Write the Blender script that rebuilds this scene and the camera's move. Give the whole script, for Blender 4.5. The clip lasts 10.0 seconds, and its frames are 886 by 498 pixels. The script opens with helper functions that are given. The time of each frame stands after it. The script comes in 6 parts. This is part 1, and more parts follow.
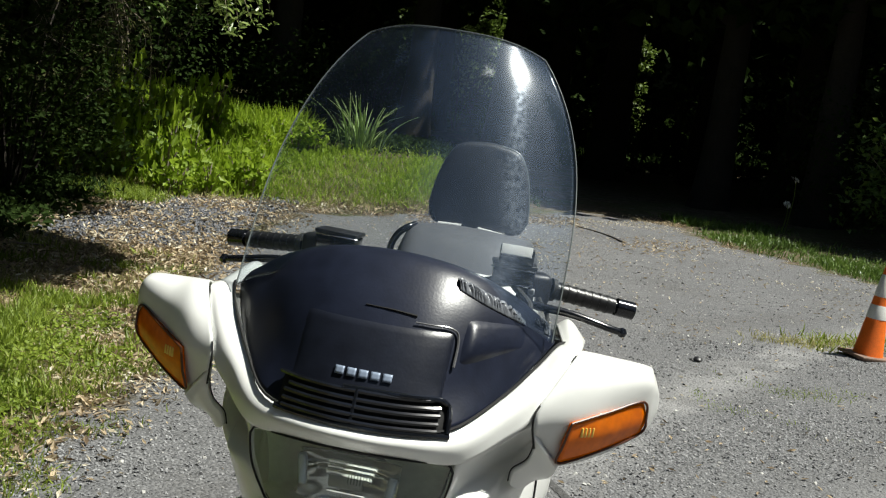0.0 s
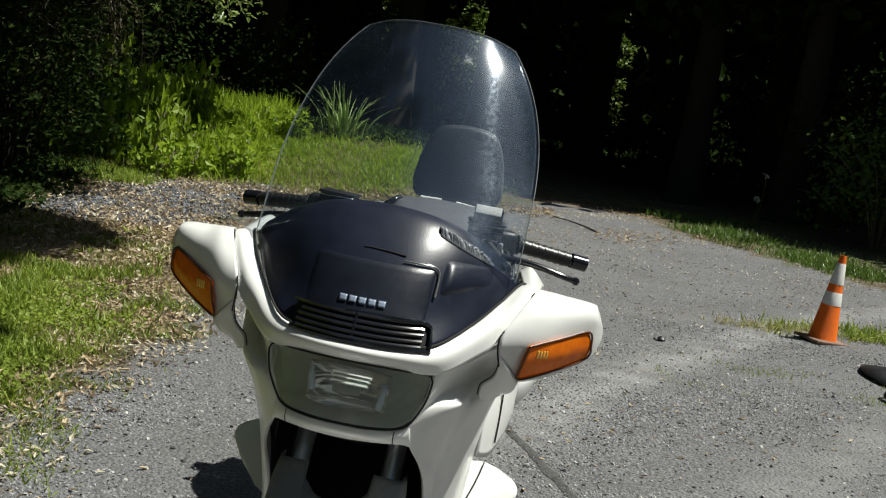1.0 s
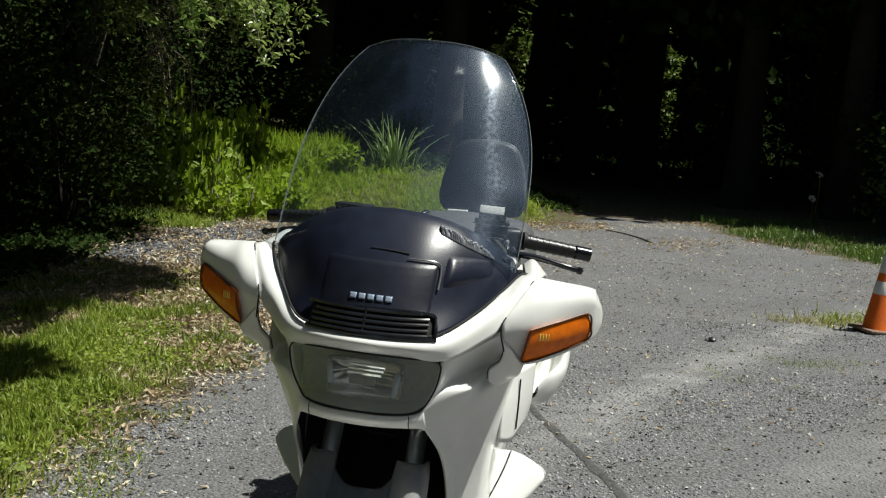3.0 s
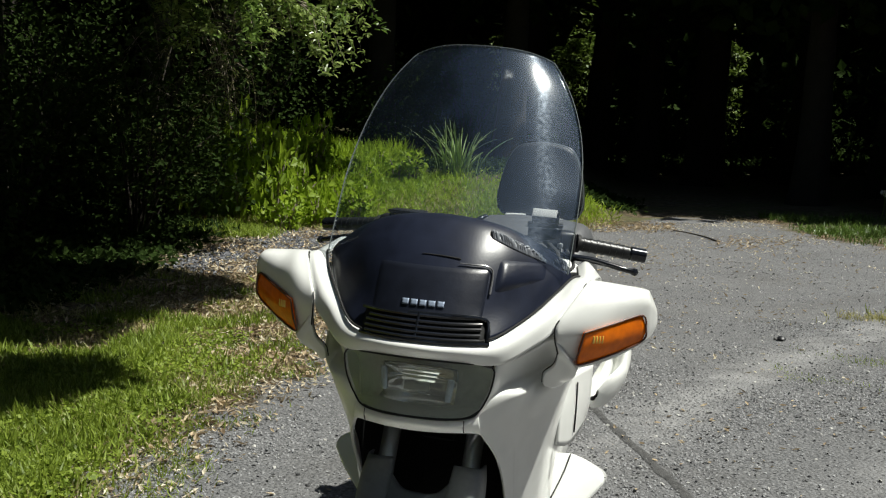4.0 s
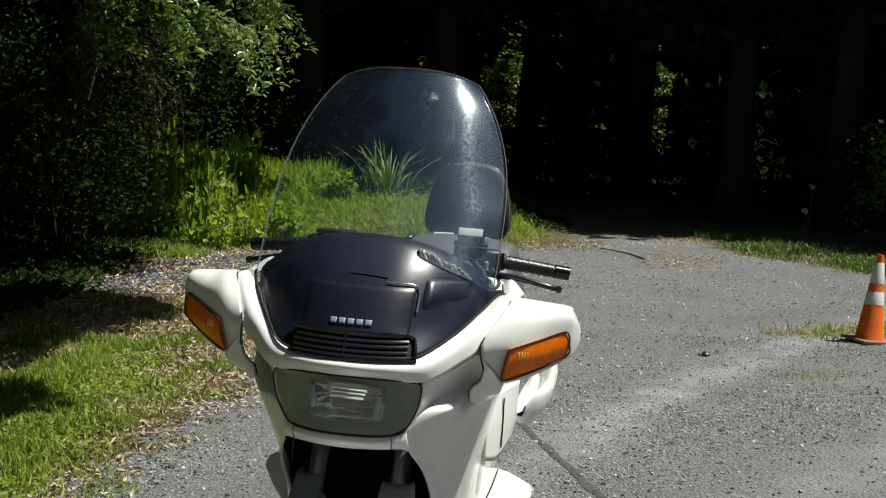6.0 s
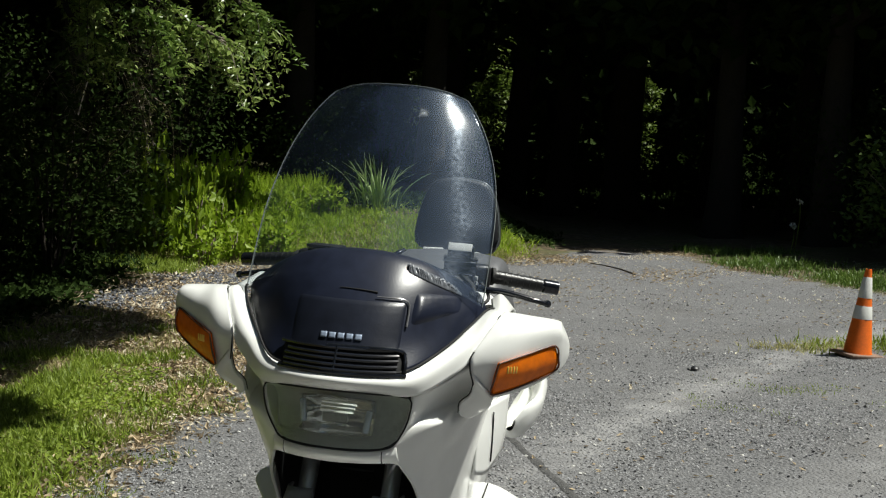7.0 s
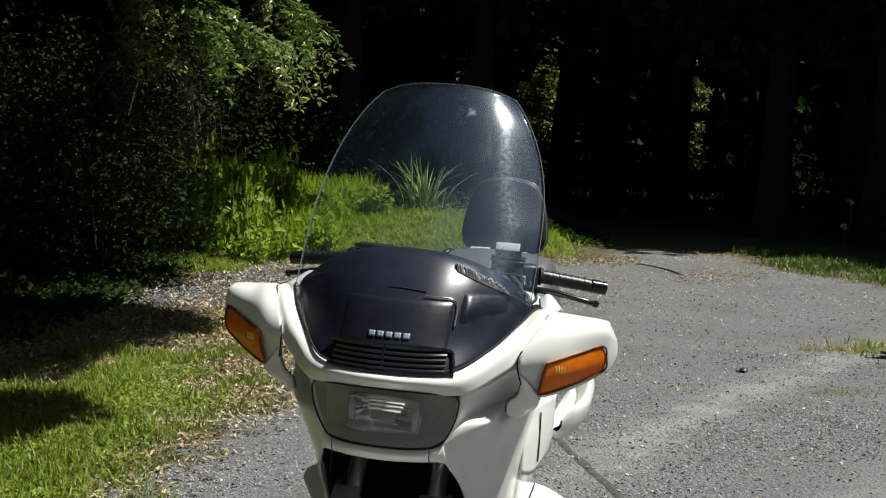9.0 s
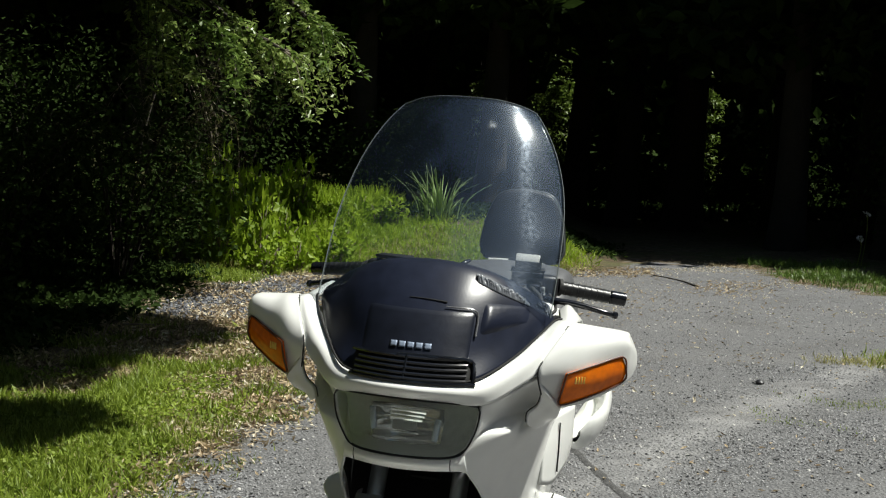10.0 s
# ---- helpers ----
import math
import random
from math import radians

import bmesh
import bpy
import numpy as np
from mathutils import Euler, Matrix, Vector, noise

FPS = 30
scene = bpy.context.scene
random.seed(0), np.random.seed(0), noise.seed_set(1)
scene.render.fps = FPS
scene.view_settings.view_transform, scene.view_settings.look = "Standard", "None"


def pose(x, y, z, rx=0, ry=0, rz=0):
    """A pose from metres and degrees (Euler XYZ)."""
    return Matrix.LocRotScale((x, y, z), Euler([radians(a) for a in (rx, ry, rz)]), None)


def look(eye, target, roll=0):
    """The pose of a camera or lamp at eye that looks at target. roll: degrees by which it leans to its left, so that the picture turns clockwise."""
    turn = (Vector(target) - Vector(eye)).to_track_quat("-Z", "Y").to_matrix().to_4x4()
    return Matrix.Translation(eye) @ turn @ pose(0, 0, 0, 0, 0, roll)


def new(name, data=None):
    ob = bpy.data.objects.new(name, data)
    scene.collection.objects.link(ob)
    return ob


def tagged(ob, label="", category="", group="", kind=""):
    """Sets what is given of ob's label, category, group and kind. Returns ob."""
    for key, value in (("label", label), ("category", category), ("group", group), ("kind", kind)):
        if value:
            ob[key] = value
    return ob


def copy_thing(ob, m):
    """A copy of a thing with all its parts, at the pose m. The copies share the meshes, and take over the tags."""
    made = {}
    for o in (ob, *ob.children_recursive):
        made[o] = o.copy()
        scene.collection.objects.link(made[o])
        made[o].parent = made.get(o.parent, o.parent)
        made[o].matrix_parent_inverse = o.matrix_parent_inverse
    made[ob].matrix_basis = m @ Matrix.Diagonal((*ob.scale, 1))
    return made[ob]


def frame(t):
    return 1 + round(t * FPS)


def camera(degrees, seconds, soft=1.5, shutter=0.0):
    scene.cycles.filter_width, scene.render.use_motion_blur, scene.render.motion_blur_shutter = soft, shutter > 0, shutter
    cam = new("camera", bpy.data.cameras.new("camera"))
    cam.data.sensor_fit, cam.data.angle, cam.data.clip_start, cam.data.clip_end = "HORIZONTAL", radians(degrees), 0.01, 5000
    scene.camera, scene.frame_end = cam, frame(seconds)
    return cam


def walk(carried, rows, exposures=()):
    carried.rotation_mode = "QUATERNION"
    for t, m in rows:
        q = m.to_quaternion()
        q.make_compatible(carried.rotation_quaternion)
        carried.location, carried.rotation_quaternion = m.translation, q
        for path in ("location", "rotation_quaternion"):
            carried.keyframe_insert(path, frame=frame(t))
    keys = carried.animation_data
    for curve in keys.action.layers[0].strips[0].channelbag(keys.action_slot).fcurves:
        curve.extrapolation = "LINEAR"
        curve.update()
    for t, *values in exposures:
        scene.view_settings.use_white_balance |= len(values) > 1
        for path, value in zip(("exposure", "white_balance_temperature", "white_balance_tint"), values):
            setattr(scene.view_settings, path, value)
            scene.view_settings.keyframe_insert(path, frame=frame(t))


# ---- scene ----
cam = camera(41.0, 10.0, soft=1.2)
PATH = [
    (0, (0.04, -0.099, 1.381), (-0.022, 1.883, 1.122), 5.8),
    (0.5, (0.064, -0.328, 1.358), (0.027, 1.656, 1.105), 5.0),
    (1, (0.049, -0.502, 1.363), (0.025, 1.48, 1.096), 7.0),
    (1.5, (0.101, -0.593, 1.335), (-0.043, 1.375, 1.009), 5.2),
    (2, (0.164, -0.662, 1.333), (0.024, 1.32, 1.099), 3.0),
    (2.2, (0.171, -0.68, 1.335), (0.023, 1.303, 1.119), 2.9),
    (3.3, (0.182, -0.669, 1.335), (0.043, 1.313, 1.102), 2.3),
    (3.5, (0.182, -0.673, 1.335), (-0.026, 1.303, 1.104), 2.0),
    (4, (0.213, -0.674, 1.337), (-0.04, 1.297, 1.113), 0.8),
    (4.5, (0.191, -0.654, 1.334), (-0.141, 1.302, 1.082), 1.3),
    (5, (0.176, -0.667, 1.335), (-0.173, 1.286, 1.082), 1.9),
    (5.5, (0.204, -0.672, 1.337), (-0.016, 1.303, 1.113), 1.3),
    (5.7, (0.223, -0.696, 1.34), (0.066, 1.287, 1.131), 0.8),
    (7, (0.226, -0.727, 1.342), (0.105, 1.263, 1.177), 0.8),
    (7.5, (0.225, -0.722, 1.341), (0.051, 1.263, 1.17), 0.7),
    (8, (0.232, -0.718, 1.341), (0.066, 1.268, 1.164), 0.5),
    (8.5, (0.23, -0.721, 1.342), (0.058, 1.264, 1.167), 0.6),
    (9, (0.222, -0.73, 1.341), (0.024, 1.253, 1.175), 0.8),
    (9.5, (0.207, -0.745, 1.341), (-0.068, 1.23, 1.187), 0.9),
    (10, (0.21, -0.754, 1.343), (-0.012, 1.228, 1.195), 0.9),
]
# The whole survey is turned so that the motorcycle and the trees stand upright.
LEVEL = pose(0, 0, 0, 0, -3.7, 0)
walk(cam, [(t, LEVEL @ look(eye, target, roll)) for t, eye, target, roll in PATH],
     [(0, 0.56, 6600, 5), (0.5, 0.44, 6600, 5), (1.0, 0.36, 6600, 5), (1.5, 0.26, 6600, 5), (2.0, 0.28, 6600, 5), (3.5, 0.38, 6600, 5), (5.5, 0.4, 6600, 5), (8.0, 0.36, 6600, 5), (10.0, 0.44, 6600, 5)])

# ---- light ----
SUN = Vector((0.43, 0.03, 0.9)).normalized()
world = bpy.data.worlds.new("world")
scene.world = world
world.use_nodes = True
wn = world.node_tree.nodes
sky = wn.new("ShaderNodeTexSky")
sky.sky_type, sky.sun_disc = "NISHITA", False
sky.sun_elevation = math.asin(SUN.z)
sky.sun_rotation = math.atan2(SUN.x, SUN.y)
world.node_tree.links.new(sky.outputs[0], wn["Background"].inputs[0])
wn["Background"].inputs[1].default_value = 0.05
sun = new("sun", bpy.data.lights.new("sun", "SUN"))
sun.data.energy, sun.data.angle, sun.data.color = 4.8, radians(0.55), (1.0, 0.98, 0.93)
sun.matrix_world = look(SUN * 50, (0, 0, 0))


# ---- materials ----
def mat(name, color, rough=0.6, metal=0.0, vary=0.25, scale=8.0, bump=0.0, bump_scale=60.0, second=None, coat=0.0, spec=0.5, trans=0.0, island=0.0):
    """A surface with colour variation at two scales and fine relief, in real-world size."""
    m = bpy.data.materials.new(name)
    m.use_nodes = True
    nt, b = m.node_tree, m.node_tree.nodes["Principled BSDF"]
    co = nt.nodes.new("ShaderNodeNewGeometry")
    n1, n2 = nt.nodes.new("ShaderNodeTexNoise"), nt.nodes.new("ShaderNodeTexNoise")
    n1.inputs["Scale"].default_value, n1.inputs["Detail"].default_value = scale, 4
    n2.inputs["Scale"].default_value, n2.inputs["Detail"].default_value = scale * 7, 3
    mixn = nt.nodes.new("ShaderNodeMath")
    mixn.operation = "ADD"
    for n in (n1, n2):
        nt.links.new(co.outputs["Position"], n.inputs["Vector"])
    nt.links.new(n1.outputs[0], mixn.inputs[0])
    nt.links.new(n2.outputs[0], mixn.inputs[1])
    fac = mixn.outputs[0]
    if island:
        sc = nt.nodes.new("ShaderNodeMath")
        sc.operation = "MULTIPLY_ADD"
        sc.inputs[1].default_value = island
        nt.links.new(co.outputs["Random Per Island"], sc.inputs[0])
        nt.links.new(fac, sc.inputs[2])
        fac = sc.outputs[0]
    ramp = nt.nodes.new("ShaderNodeMapRange")
    ramp.inputs["From Min"].default_value, ramp.inputs["From Max"].default_value = 0.65, 1.35 + island
    nt.links.new(fac, ramp.inputs["Value"])
    mc = nt.nodes.new("ShaderNodeMix")
    mc.data_type = "RGBA"
    a = [max(0, c * (1 - vary)) for c in color]
    z = list(second) if second else [min(1, c * (1 + vary)) for c in color]
    mc.inputs["A"].default_value, mc.inputs["B"].default_value = (*a, 1), (*z, 1)
    nt.links.new(ramp.outputs[0], mc.inputs["Factor"])
    nt.links.new(mc.outputs["Result"], b.inputs["Base Color"])
    b.inputs["Roughness"].default_value, b.inputs["Metallic"].default_value = rough, metal
    b.inputs["Coat Weight"].default_value, b.inputs["Specular IOR Level"].default_value = coat, spec
    b.inputs["Transmission Weight"].default_value = trans
    if bump:
        bp, n3 = nt.nodes.new("ShaderNodeBump"), nt.nodes.new("ShaderNodeTexNoise")
        n3.inputs["Scale"].default_value, n3.inputs["Detail"].default_value = bump_scale, 5
        nt.links.new(co.outputs["Position"], n3.inputs["Vector"])
        nt.links.new(n3.outputs[0], bp.inputs["Height"])
        bp.inputs["Strength"].default_value, bp.inputs["Distance"].default_value = bump, 0.01
        nt.links.new(bp.outputs[0], b.inputs["Normal"])
    return m


def leaf_mat(name, color, second, island=0.8, rough=0.5, through_light=0.3, spec=0.35):
    """Leaves and blades: coloured leaf by leaf, letting some light through."""
    m = mat(name, color, rough, vary=0.1, scale=1.2, second=second, island=island, spec=spec)
    nt, b = m.node_tree, m.node_tree.nodes["Principled BSDF"]
    tr, mx = nt.nodes.new("ShaderNodeBsdfTranslucent"), nt.nodes.new("ShaderNodeMixShader")
    nt.links.new(b.inputs["Base Color"].links[0].from_socket, tr.inputs["Color"])
    mx.inputs[0].default_value = through_light
    nt.links.new(b.outputs[0], mx.inputs[1])
    nt.links.new(tr.outputs[0], mx.inputs[2])
    nt.links.new(mx.outputs[0], nt.nodes["Material Output"].inputs[0])
    return m


WHITE = mat("pearl_white_paint", (0.83, 0.835, 0.805), 0.28, vary=0.04, scale=3, coat=0.35)
GREYP = mat("grey_plastic", (0.27, 0.275, 0.275), 0.5, vary=0.12, scale=12, bump=0.05, bump_scale=900)
BLACKP = mat("black_plastic", (0.016, 0.016, 0.018), 0.42, vary=0.3, scale=10, bump=0.08, bump_scale=700)
VINYL = mat("black_vinyl_cover", (0.011, 0.014, 0.027), 0.33, vary=0.3, scale=6, spec=0.42, bump=0.03, bump_scale=260)
GLOSSK = mat("gloss_black", (0.008, 0.009, 0.012), 0.16, vary=0.3, scale=6, coat=0.4)
RUBBER = mat("rubber", (0.02, 0.02, 0.02), 0.7, vary=0.3, scale=25, bump=0.2, bump_scale=300)
GRIP = mat("grip_rubber", (0.015, 0.015, 0.016), 0.36, vary=0.3, scale=25, bump=0.1, bump_scale=300)
CHROME = mat("chrome", (0.75, 0.76, 0.78), 0.12, 1.0, vary=0.06, scale=15)
FORKT = mat("polished_fork_tube", (0.72, 0.75, 0.8), 0.3, 0.9, vary=0.06, scale=15)
STEEL = mat("steel_tube", (0.45, 0.47, 0.5), 0.25, 1.0, vary=0.1, scale=20)
ALU = mat("cast_aluminium", (0.4, 0.4, 0.4), 0.45, 0.9, vary=0.15, scale=15, bump=0.1, bump_scale=300)
SEAT = mat("seat_vinyl", (0.016, 0.017, 0.02), 0.5, vary=0.25, scale=9, bump=0.12, bump_scale=400)
AMBER = mat("amber_lens", (0.84, 0.15, 0.001), 0.22, vary=0.2, scale=9, coat=0.15, second=(1.0, 0.22, 0.002), spec=0.3)
BADGE = mat("badge_silver", (0.22, 0.27, 0.36), 0.5, 0.2, vary=0.1, scale=40)
SEAM = mat("seam_black", (0.01, 0.01, 0.01), 0.8, vary=0.2)
LABEL = mat("paper_label", (0.6, 0.6, 0.58), 0.6, vary=0.08, scale=60)
ORANGE = mat("cone_orange", (0.78, 0.15, 0.012), 0.5, vary=0.15, scale=14, bump=0.05, bump_scale=120)
COLLAR = mat("cone_collar", (0.7, 0.7, 0.66), 0.4, vary=0.15, scale=20)
GRAVEL_STONE = mat("gravel_stone", (0.13, 0.13, 0.135), 0.8, vary=0.3, scale=30, second=(0.4, 0.4, 0.405), island=1.5)
# Bark kept below a real bark's tone; the trunks' shade is put into it.
BARK = mat("bark", (0.027, 0.021, 0.015), 0.95, vary=0.4, scale=5, bump=0.9, bump_scale=22)
TWIG = mat("dead_twig", (0.2, 0.16, 0.12), 0.85, vary=0.3, scale=20, second=(0.34, 0.29, 0.23))
BOUGH = leaf_mat("bough_leaf", (0.09, 0.16, 0.03), (0.42, 0.52, 0.16), rough=0.27, through_light=0.4, spec=0.6)
LEAF = leaf_mat("leaf_green", (0.05, 0.10, 0.018), (0.17, 0.26, 0.05), rough=0.38)
# Leaf green taken near black; deep forest shade is put into this colour.
LEAFSHADE = leaf_mat("shaded_forest_leaf", (0.012, 0.026, 0.006), (0.045, 0.075, 0.016), rough=0.85, spec=0.08)
GRASS = leaf_mat("grass_blade", (0.075, 0.135, 0.01), (0.37, 0.46, 0.07), through_light=0.4)
GRASSDRY = leaf_mat("dry_grass_blade", (0.19, 0.19, 0.055), (0.56, 0.52, 0.24), through_light=0.35)
LITTER = leaf_mat("dry_leaf", (0.13, 0.085, 0.05), (0.7, 0.57, 0.38), island=1.4, rough=0.7, through_light=0.15)
WITHER = leaf_mat("withered_leaf", (0.045, 0.05, 0.018), (0.22, 0.22, 0.09), rough=0.7)
PETAL = leaf_mat("white_petal", (0.7, 0.7, 0.66), (0.85, 0.85, 0.8), through_light=0.2)


def gloss_share(nt, head_on, grazing):
    """How much of the light a clear pane throws back, more at grazing angles."""
    lw, pw, ma = nt.nodes.new("ShaderNodeLayerWeight"), nt.nodes.new("ShaderNodeMath"), nt.nodes.new("ShaderNodeMath")
    lw.inputs[0].default_value = 0.5
    pw.operation, ma.operation = "POWER", "MULTIPLY_ADD"
    pw.inputs[1].default_value = 4.0
    ma.inputs[1].default_value, ma.inputs[2].default_value = grazing, head_on
    nt.links.new(lw.outputs["Facing"], pw.inputs[0])
    nt.links.new(pw.outputs[0], ma.inputs[0])
    return ma.outputs[0]


def screen_mat():
    """Clear acrylic, slightly blue and dusty, with fine scratches that spread the light."""
    m = bpy.data.materials.new("tinted_acrylic")
    m.use_nodes = True
    nt = m.node_tree
    N, L = nt.nodes, nt.links
    N.remove(N["Principled BSDF"])
    tr, g1, g2, df = N.new("ShaderNodeBsdfTransparent"), N.new("ShaderNodeBsdfGlossy"), N.new("ShaderNodeBsdfGlossy"), N.new("ShaderNodeBsdfDiffuse")
    tr.inputs[0].default_value = (0.93, 0.95, 0.96, 1)
    g1.inputs["Roughness"].default_value, g2.inputs["Roughness"].default_value = 0.1, 0.24
    g2.inputs["Color"].default_value = (0.75, 0.85, 1.0, 1)
    # wiping has left fine scratches across the pane, which draw the sun's glint out along its fall line
    g2.inputs["Anisotropy"].default_value = 0.5
    tg = N.new("ShaderNodeCombineXYZ")
    tg.inputs[0].default_value, tg.inputs[1].default_value, tg.inputs[2].default_value = 1.0, 0.0, 0.0
    L.new(tg.outputs[0], g2.inputs["Tangent"])
    df.inputs[0].default_value = (0.36, 0.5, 0.8, 1)
    fr = gloss_share(nt, 0.055, 0.6)
    a, b, c = N.new("ShaderNodeMixShader"), N.new("ShaderNodeMixShader"), N.new("ShaderNodeMixShader")
    geo, ns, mr = N.new("ShaderNodeNewGeometry"), N.new("ShaderNodeTexNoise"), N.new("ShaderNodeMapRange")
    ns.inputs["Scale"].default_value, ns.inputs["Detail"].default_value = 14, 8
    L.new(geo.outputs["Position"], ns.inputs["Vector"])
    L.new(ns.outputs[0], mr.inputs["Value"])
    mr.inputs["From Min"].default_value, mr.inputs["From Max"].default_value = 0.3, 0.8
    mr.inputs["To Min"].default_value, mr.inputs["To Max"].default_value = 0.004, 0.013
    L.new(mr.outputs[0], a.inputs[0])
    L.new(tr.outputs[0], a.inputs[1])
    L.new(df.outputs[0], a.inputs[2])
    L.new(fr, b.inputs[0])
    L.new(a.outputs[0], b.inputs[1])
    L.new(g1.outputs[0], b.inputs[2])
    sp, sr = N.new("ShaderNodeTexNoise"), N.new("ShaderNodeMapRange")
    sp.inputs["Scale"].default_value, sp.inputs["Detail"].default_value = 120, 7
    L.new(geo.outputs["Position"], sp.inputs["Vector"])
    L.new(sp.outputs[0], sr.inputs["Value"])
    for k, v in (("From Min", 0.38), ("From Max", 0.68), ("To Min", 0.001), ("To Max", 0.009)):
        sr.inputs[k].default_value = v
    L.new(sr.outputs[0], c.inputs[0])
    L.new(b.outputs[0], c.inputs[1])
    L.new(g2.outputs[0], c.inputs[2])
    # a film of dust, which veils the pane in a wide sheen round the glint
    g3, d = N.new("ShaderNodeBsdfGlossy"), N.new("ShaderNodeMixShader")
    g3.inputs["Roughness"].default_value, g3.inputs["Color"].default_value = 0.5, (0.5, 0.72, 1.0, 1)
    d.inputs[0].default_value = 0.006
    L.new(c.outputs[0], d.inputs[1])
    L.new(g3.outputs[0], d.inputs[2])
    L.new(d.outputs[0], N["Material Output"].inputs[0])
    return m


def lens_mat():
    m = bpy.data.materials.new("headlight_glass")
    m.use_nodes = True
    nt = m.node_tree
    N, L = nt.nodes, nt.links
    N.remove(N["Principled BSDF"])
    tr, g1, df = N.new("ShaderNodeBsdfTransparent"), N.new("ShaderNodeBsdfGlossy"), N.new("ShaderNodeBsdfDiffuse")
    tr.inputs[0].default_value = (0.93, 0.96, 0.93, 1)
    df.inputs[0].default_value = (0.6, 0.66, 0.6, 1)
    g1.inputs["Roughness"].default_value = 0.06
    a, b = N.new("ShaderNodeMixShader"), N.new("ShaderNodeMixShader")
    a.inputs[0].default_value = 0.17
    L.new(tr.outputs[0], a.inputs[1])
    L.new(df.outputs[0], a.inputs[2])
    fr = gloss_share(nt, 0.05, 0.7)
    L.new(fr, b.inputs[0])
    L.new(a.outputs[0], b.inputs[1])
    L.new(g1.outputs[0], b.inputs[2])
    L.new(b.outputs[0], N["Material Output"].inputs[0])
    return m


ACRYLIC, GLASS = screen_mat(), lens_mat()


def ramp(v, lo, hi):
    """A soft step from 0 at lo to 1 at hi."""
    t = max(0.0, min(1.0, (v - lo) / (hi - lo)))
    return t * t * (3 - 2 * t)


def ground_z(x, y):
    """Height of the ground: a cross-fall to the left, a bank beyond the drive's bend, low banks at both sides."""
    z = 0.0647 * max(-12.0, min(12.0, x))
    z += 0.58 * ramp(y, 12.6, 16.4) * ramp(-x, -0.8, 0.9)
    z += 0.5 * ramp(-x, 3.0, 8.0) * ramp(y, 5, 10)
    z += 0.55 * ramp(x, 4.8, 11.0) * ramp(y, 8, 14)
    z += 0.02 * noise.noise((x * 0.5, y * 0.5, 3.1)) + 0.008 * noise.noise((x * 2.1, y * 2.1, 7.7))
    return z - 0.012


def road_left(y):
    """The gravel's left edge at the distance y."""
    if y < 6:
        return -1.12 - 0.06 * y + 0.1 * math.sin(y * 1.3)
    if y < 9:
        return -1.4 - (y - 6) * 0.2
    if y < 12.2:
        return -2.0 + 0.05 * (y - 9)
    return -1.84 + (y - 12.2) * 1.2 if y < 14.4 else 0.8


def road_right(y):
    if y < 10.75:
        return 4.1 + 0.9 * (10.75 - max(y, 6.5))
    return 4.1 - 0.53 * (y - 10.75) if y < 13.3 else 2.75 - 0.12 * (min(y, 16) - 13.3)


# ---- mesh tools ----
def part(name, bm, material, parent=None, label="", smooth=True, thick=0.0, sharp=40):
    """Links a bmesh as one mesh object under a thing or a part."""
    bmesh.ops.recalc_face_normals(bm, faces=bm.faces)
    me = bpy.data.meshes.new(name)
    bm.to_mesh(me)
    bm.free()
    me.materials.append(material)
    if smooth:
        me.polygons.foreach_set("use_smooth", [True] * len(me.polygons))
        me.set_sharp_from_angle(angle=radians(sharp))
    ob = new(name, me)
    ob.parent = parent
    if thick:
        s = ob.modifiers.new("thickness", "SOLIDIFY")
        s.thickness, s.offset = thick, -1
    if label:
        tagged(ob, label)
    return ob


def thing(name, label, category, m=None, group="", kind=""):
    ob = new(name)
    ob.empty_display_size = 0.2
    if m is not None:
        ob.matrix_world = m
    return tagged(ob, label, category, group, kind)


def spline(pts, n):
    """n points along a smooth curve through pts."""
    p = np.array(pts, float)
    if len(p) == 2:
        return [p[0] + (p[1] - p[0]) * t for t in np.linspace(0, 1, n)]
    q = np.vstack([2 * p[0] - p[1], p, 2 * p[-1] - p[-2]])
    out = []
    for s in np.linspace(0, len(p) - 1, n):
        i = min(int(s), len(p) - 2)
        t = s - i
        a, b, c, d = q[i], q[i + 1], q[i + 2], q[i + 3]
        out.append(0.5 * (2 * b + (c - a) * t + (2 * a - 5 * b + 4 * c - d) * t * t + (3 * b - a - 3 * c + d) * t ** 3))
    return out


def surf(rows, nu=16, nv=20, both=False, sx=1, bm=None):
    """A smooth skin through rows of points. both: rows run from the middle outwards and are mirrored. sx=-1: the other side."""
    bm = bm or bmesh.new()
    if both:
        rows = [[(-x, y, z) for x, y, z in reversed(r[1:])] + list(r) for r in rows]
    a = [spline(r, nu) for r in rows]
    cols = [spline([r[i] for r in a], nv) for i in range(nu)]
    vs = [[bm.verts.new((sx * p[0], p[1], p[2])) for p in c] for c in cols]
    for i in range(nu - 1):
        for j in range(nv - 1):
            bm.faces.new((vs[i][j], vs[i + 1][j], vs[i + 1][j + 1], vs[i][j + 1]))
    return bm


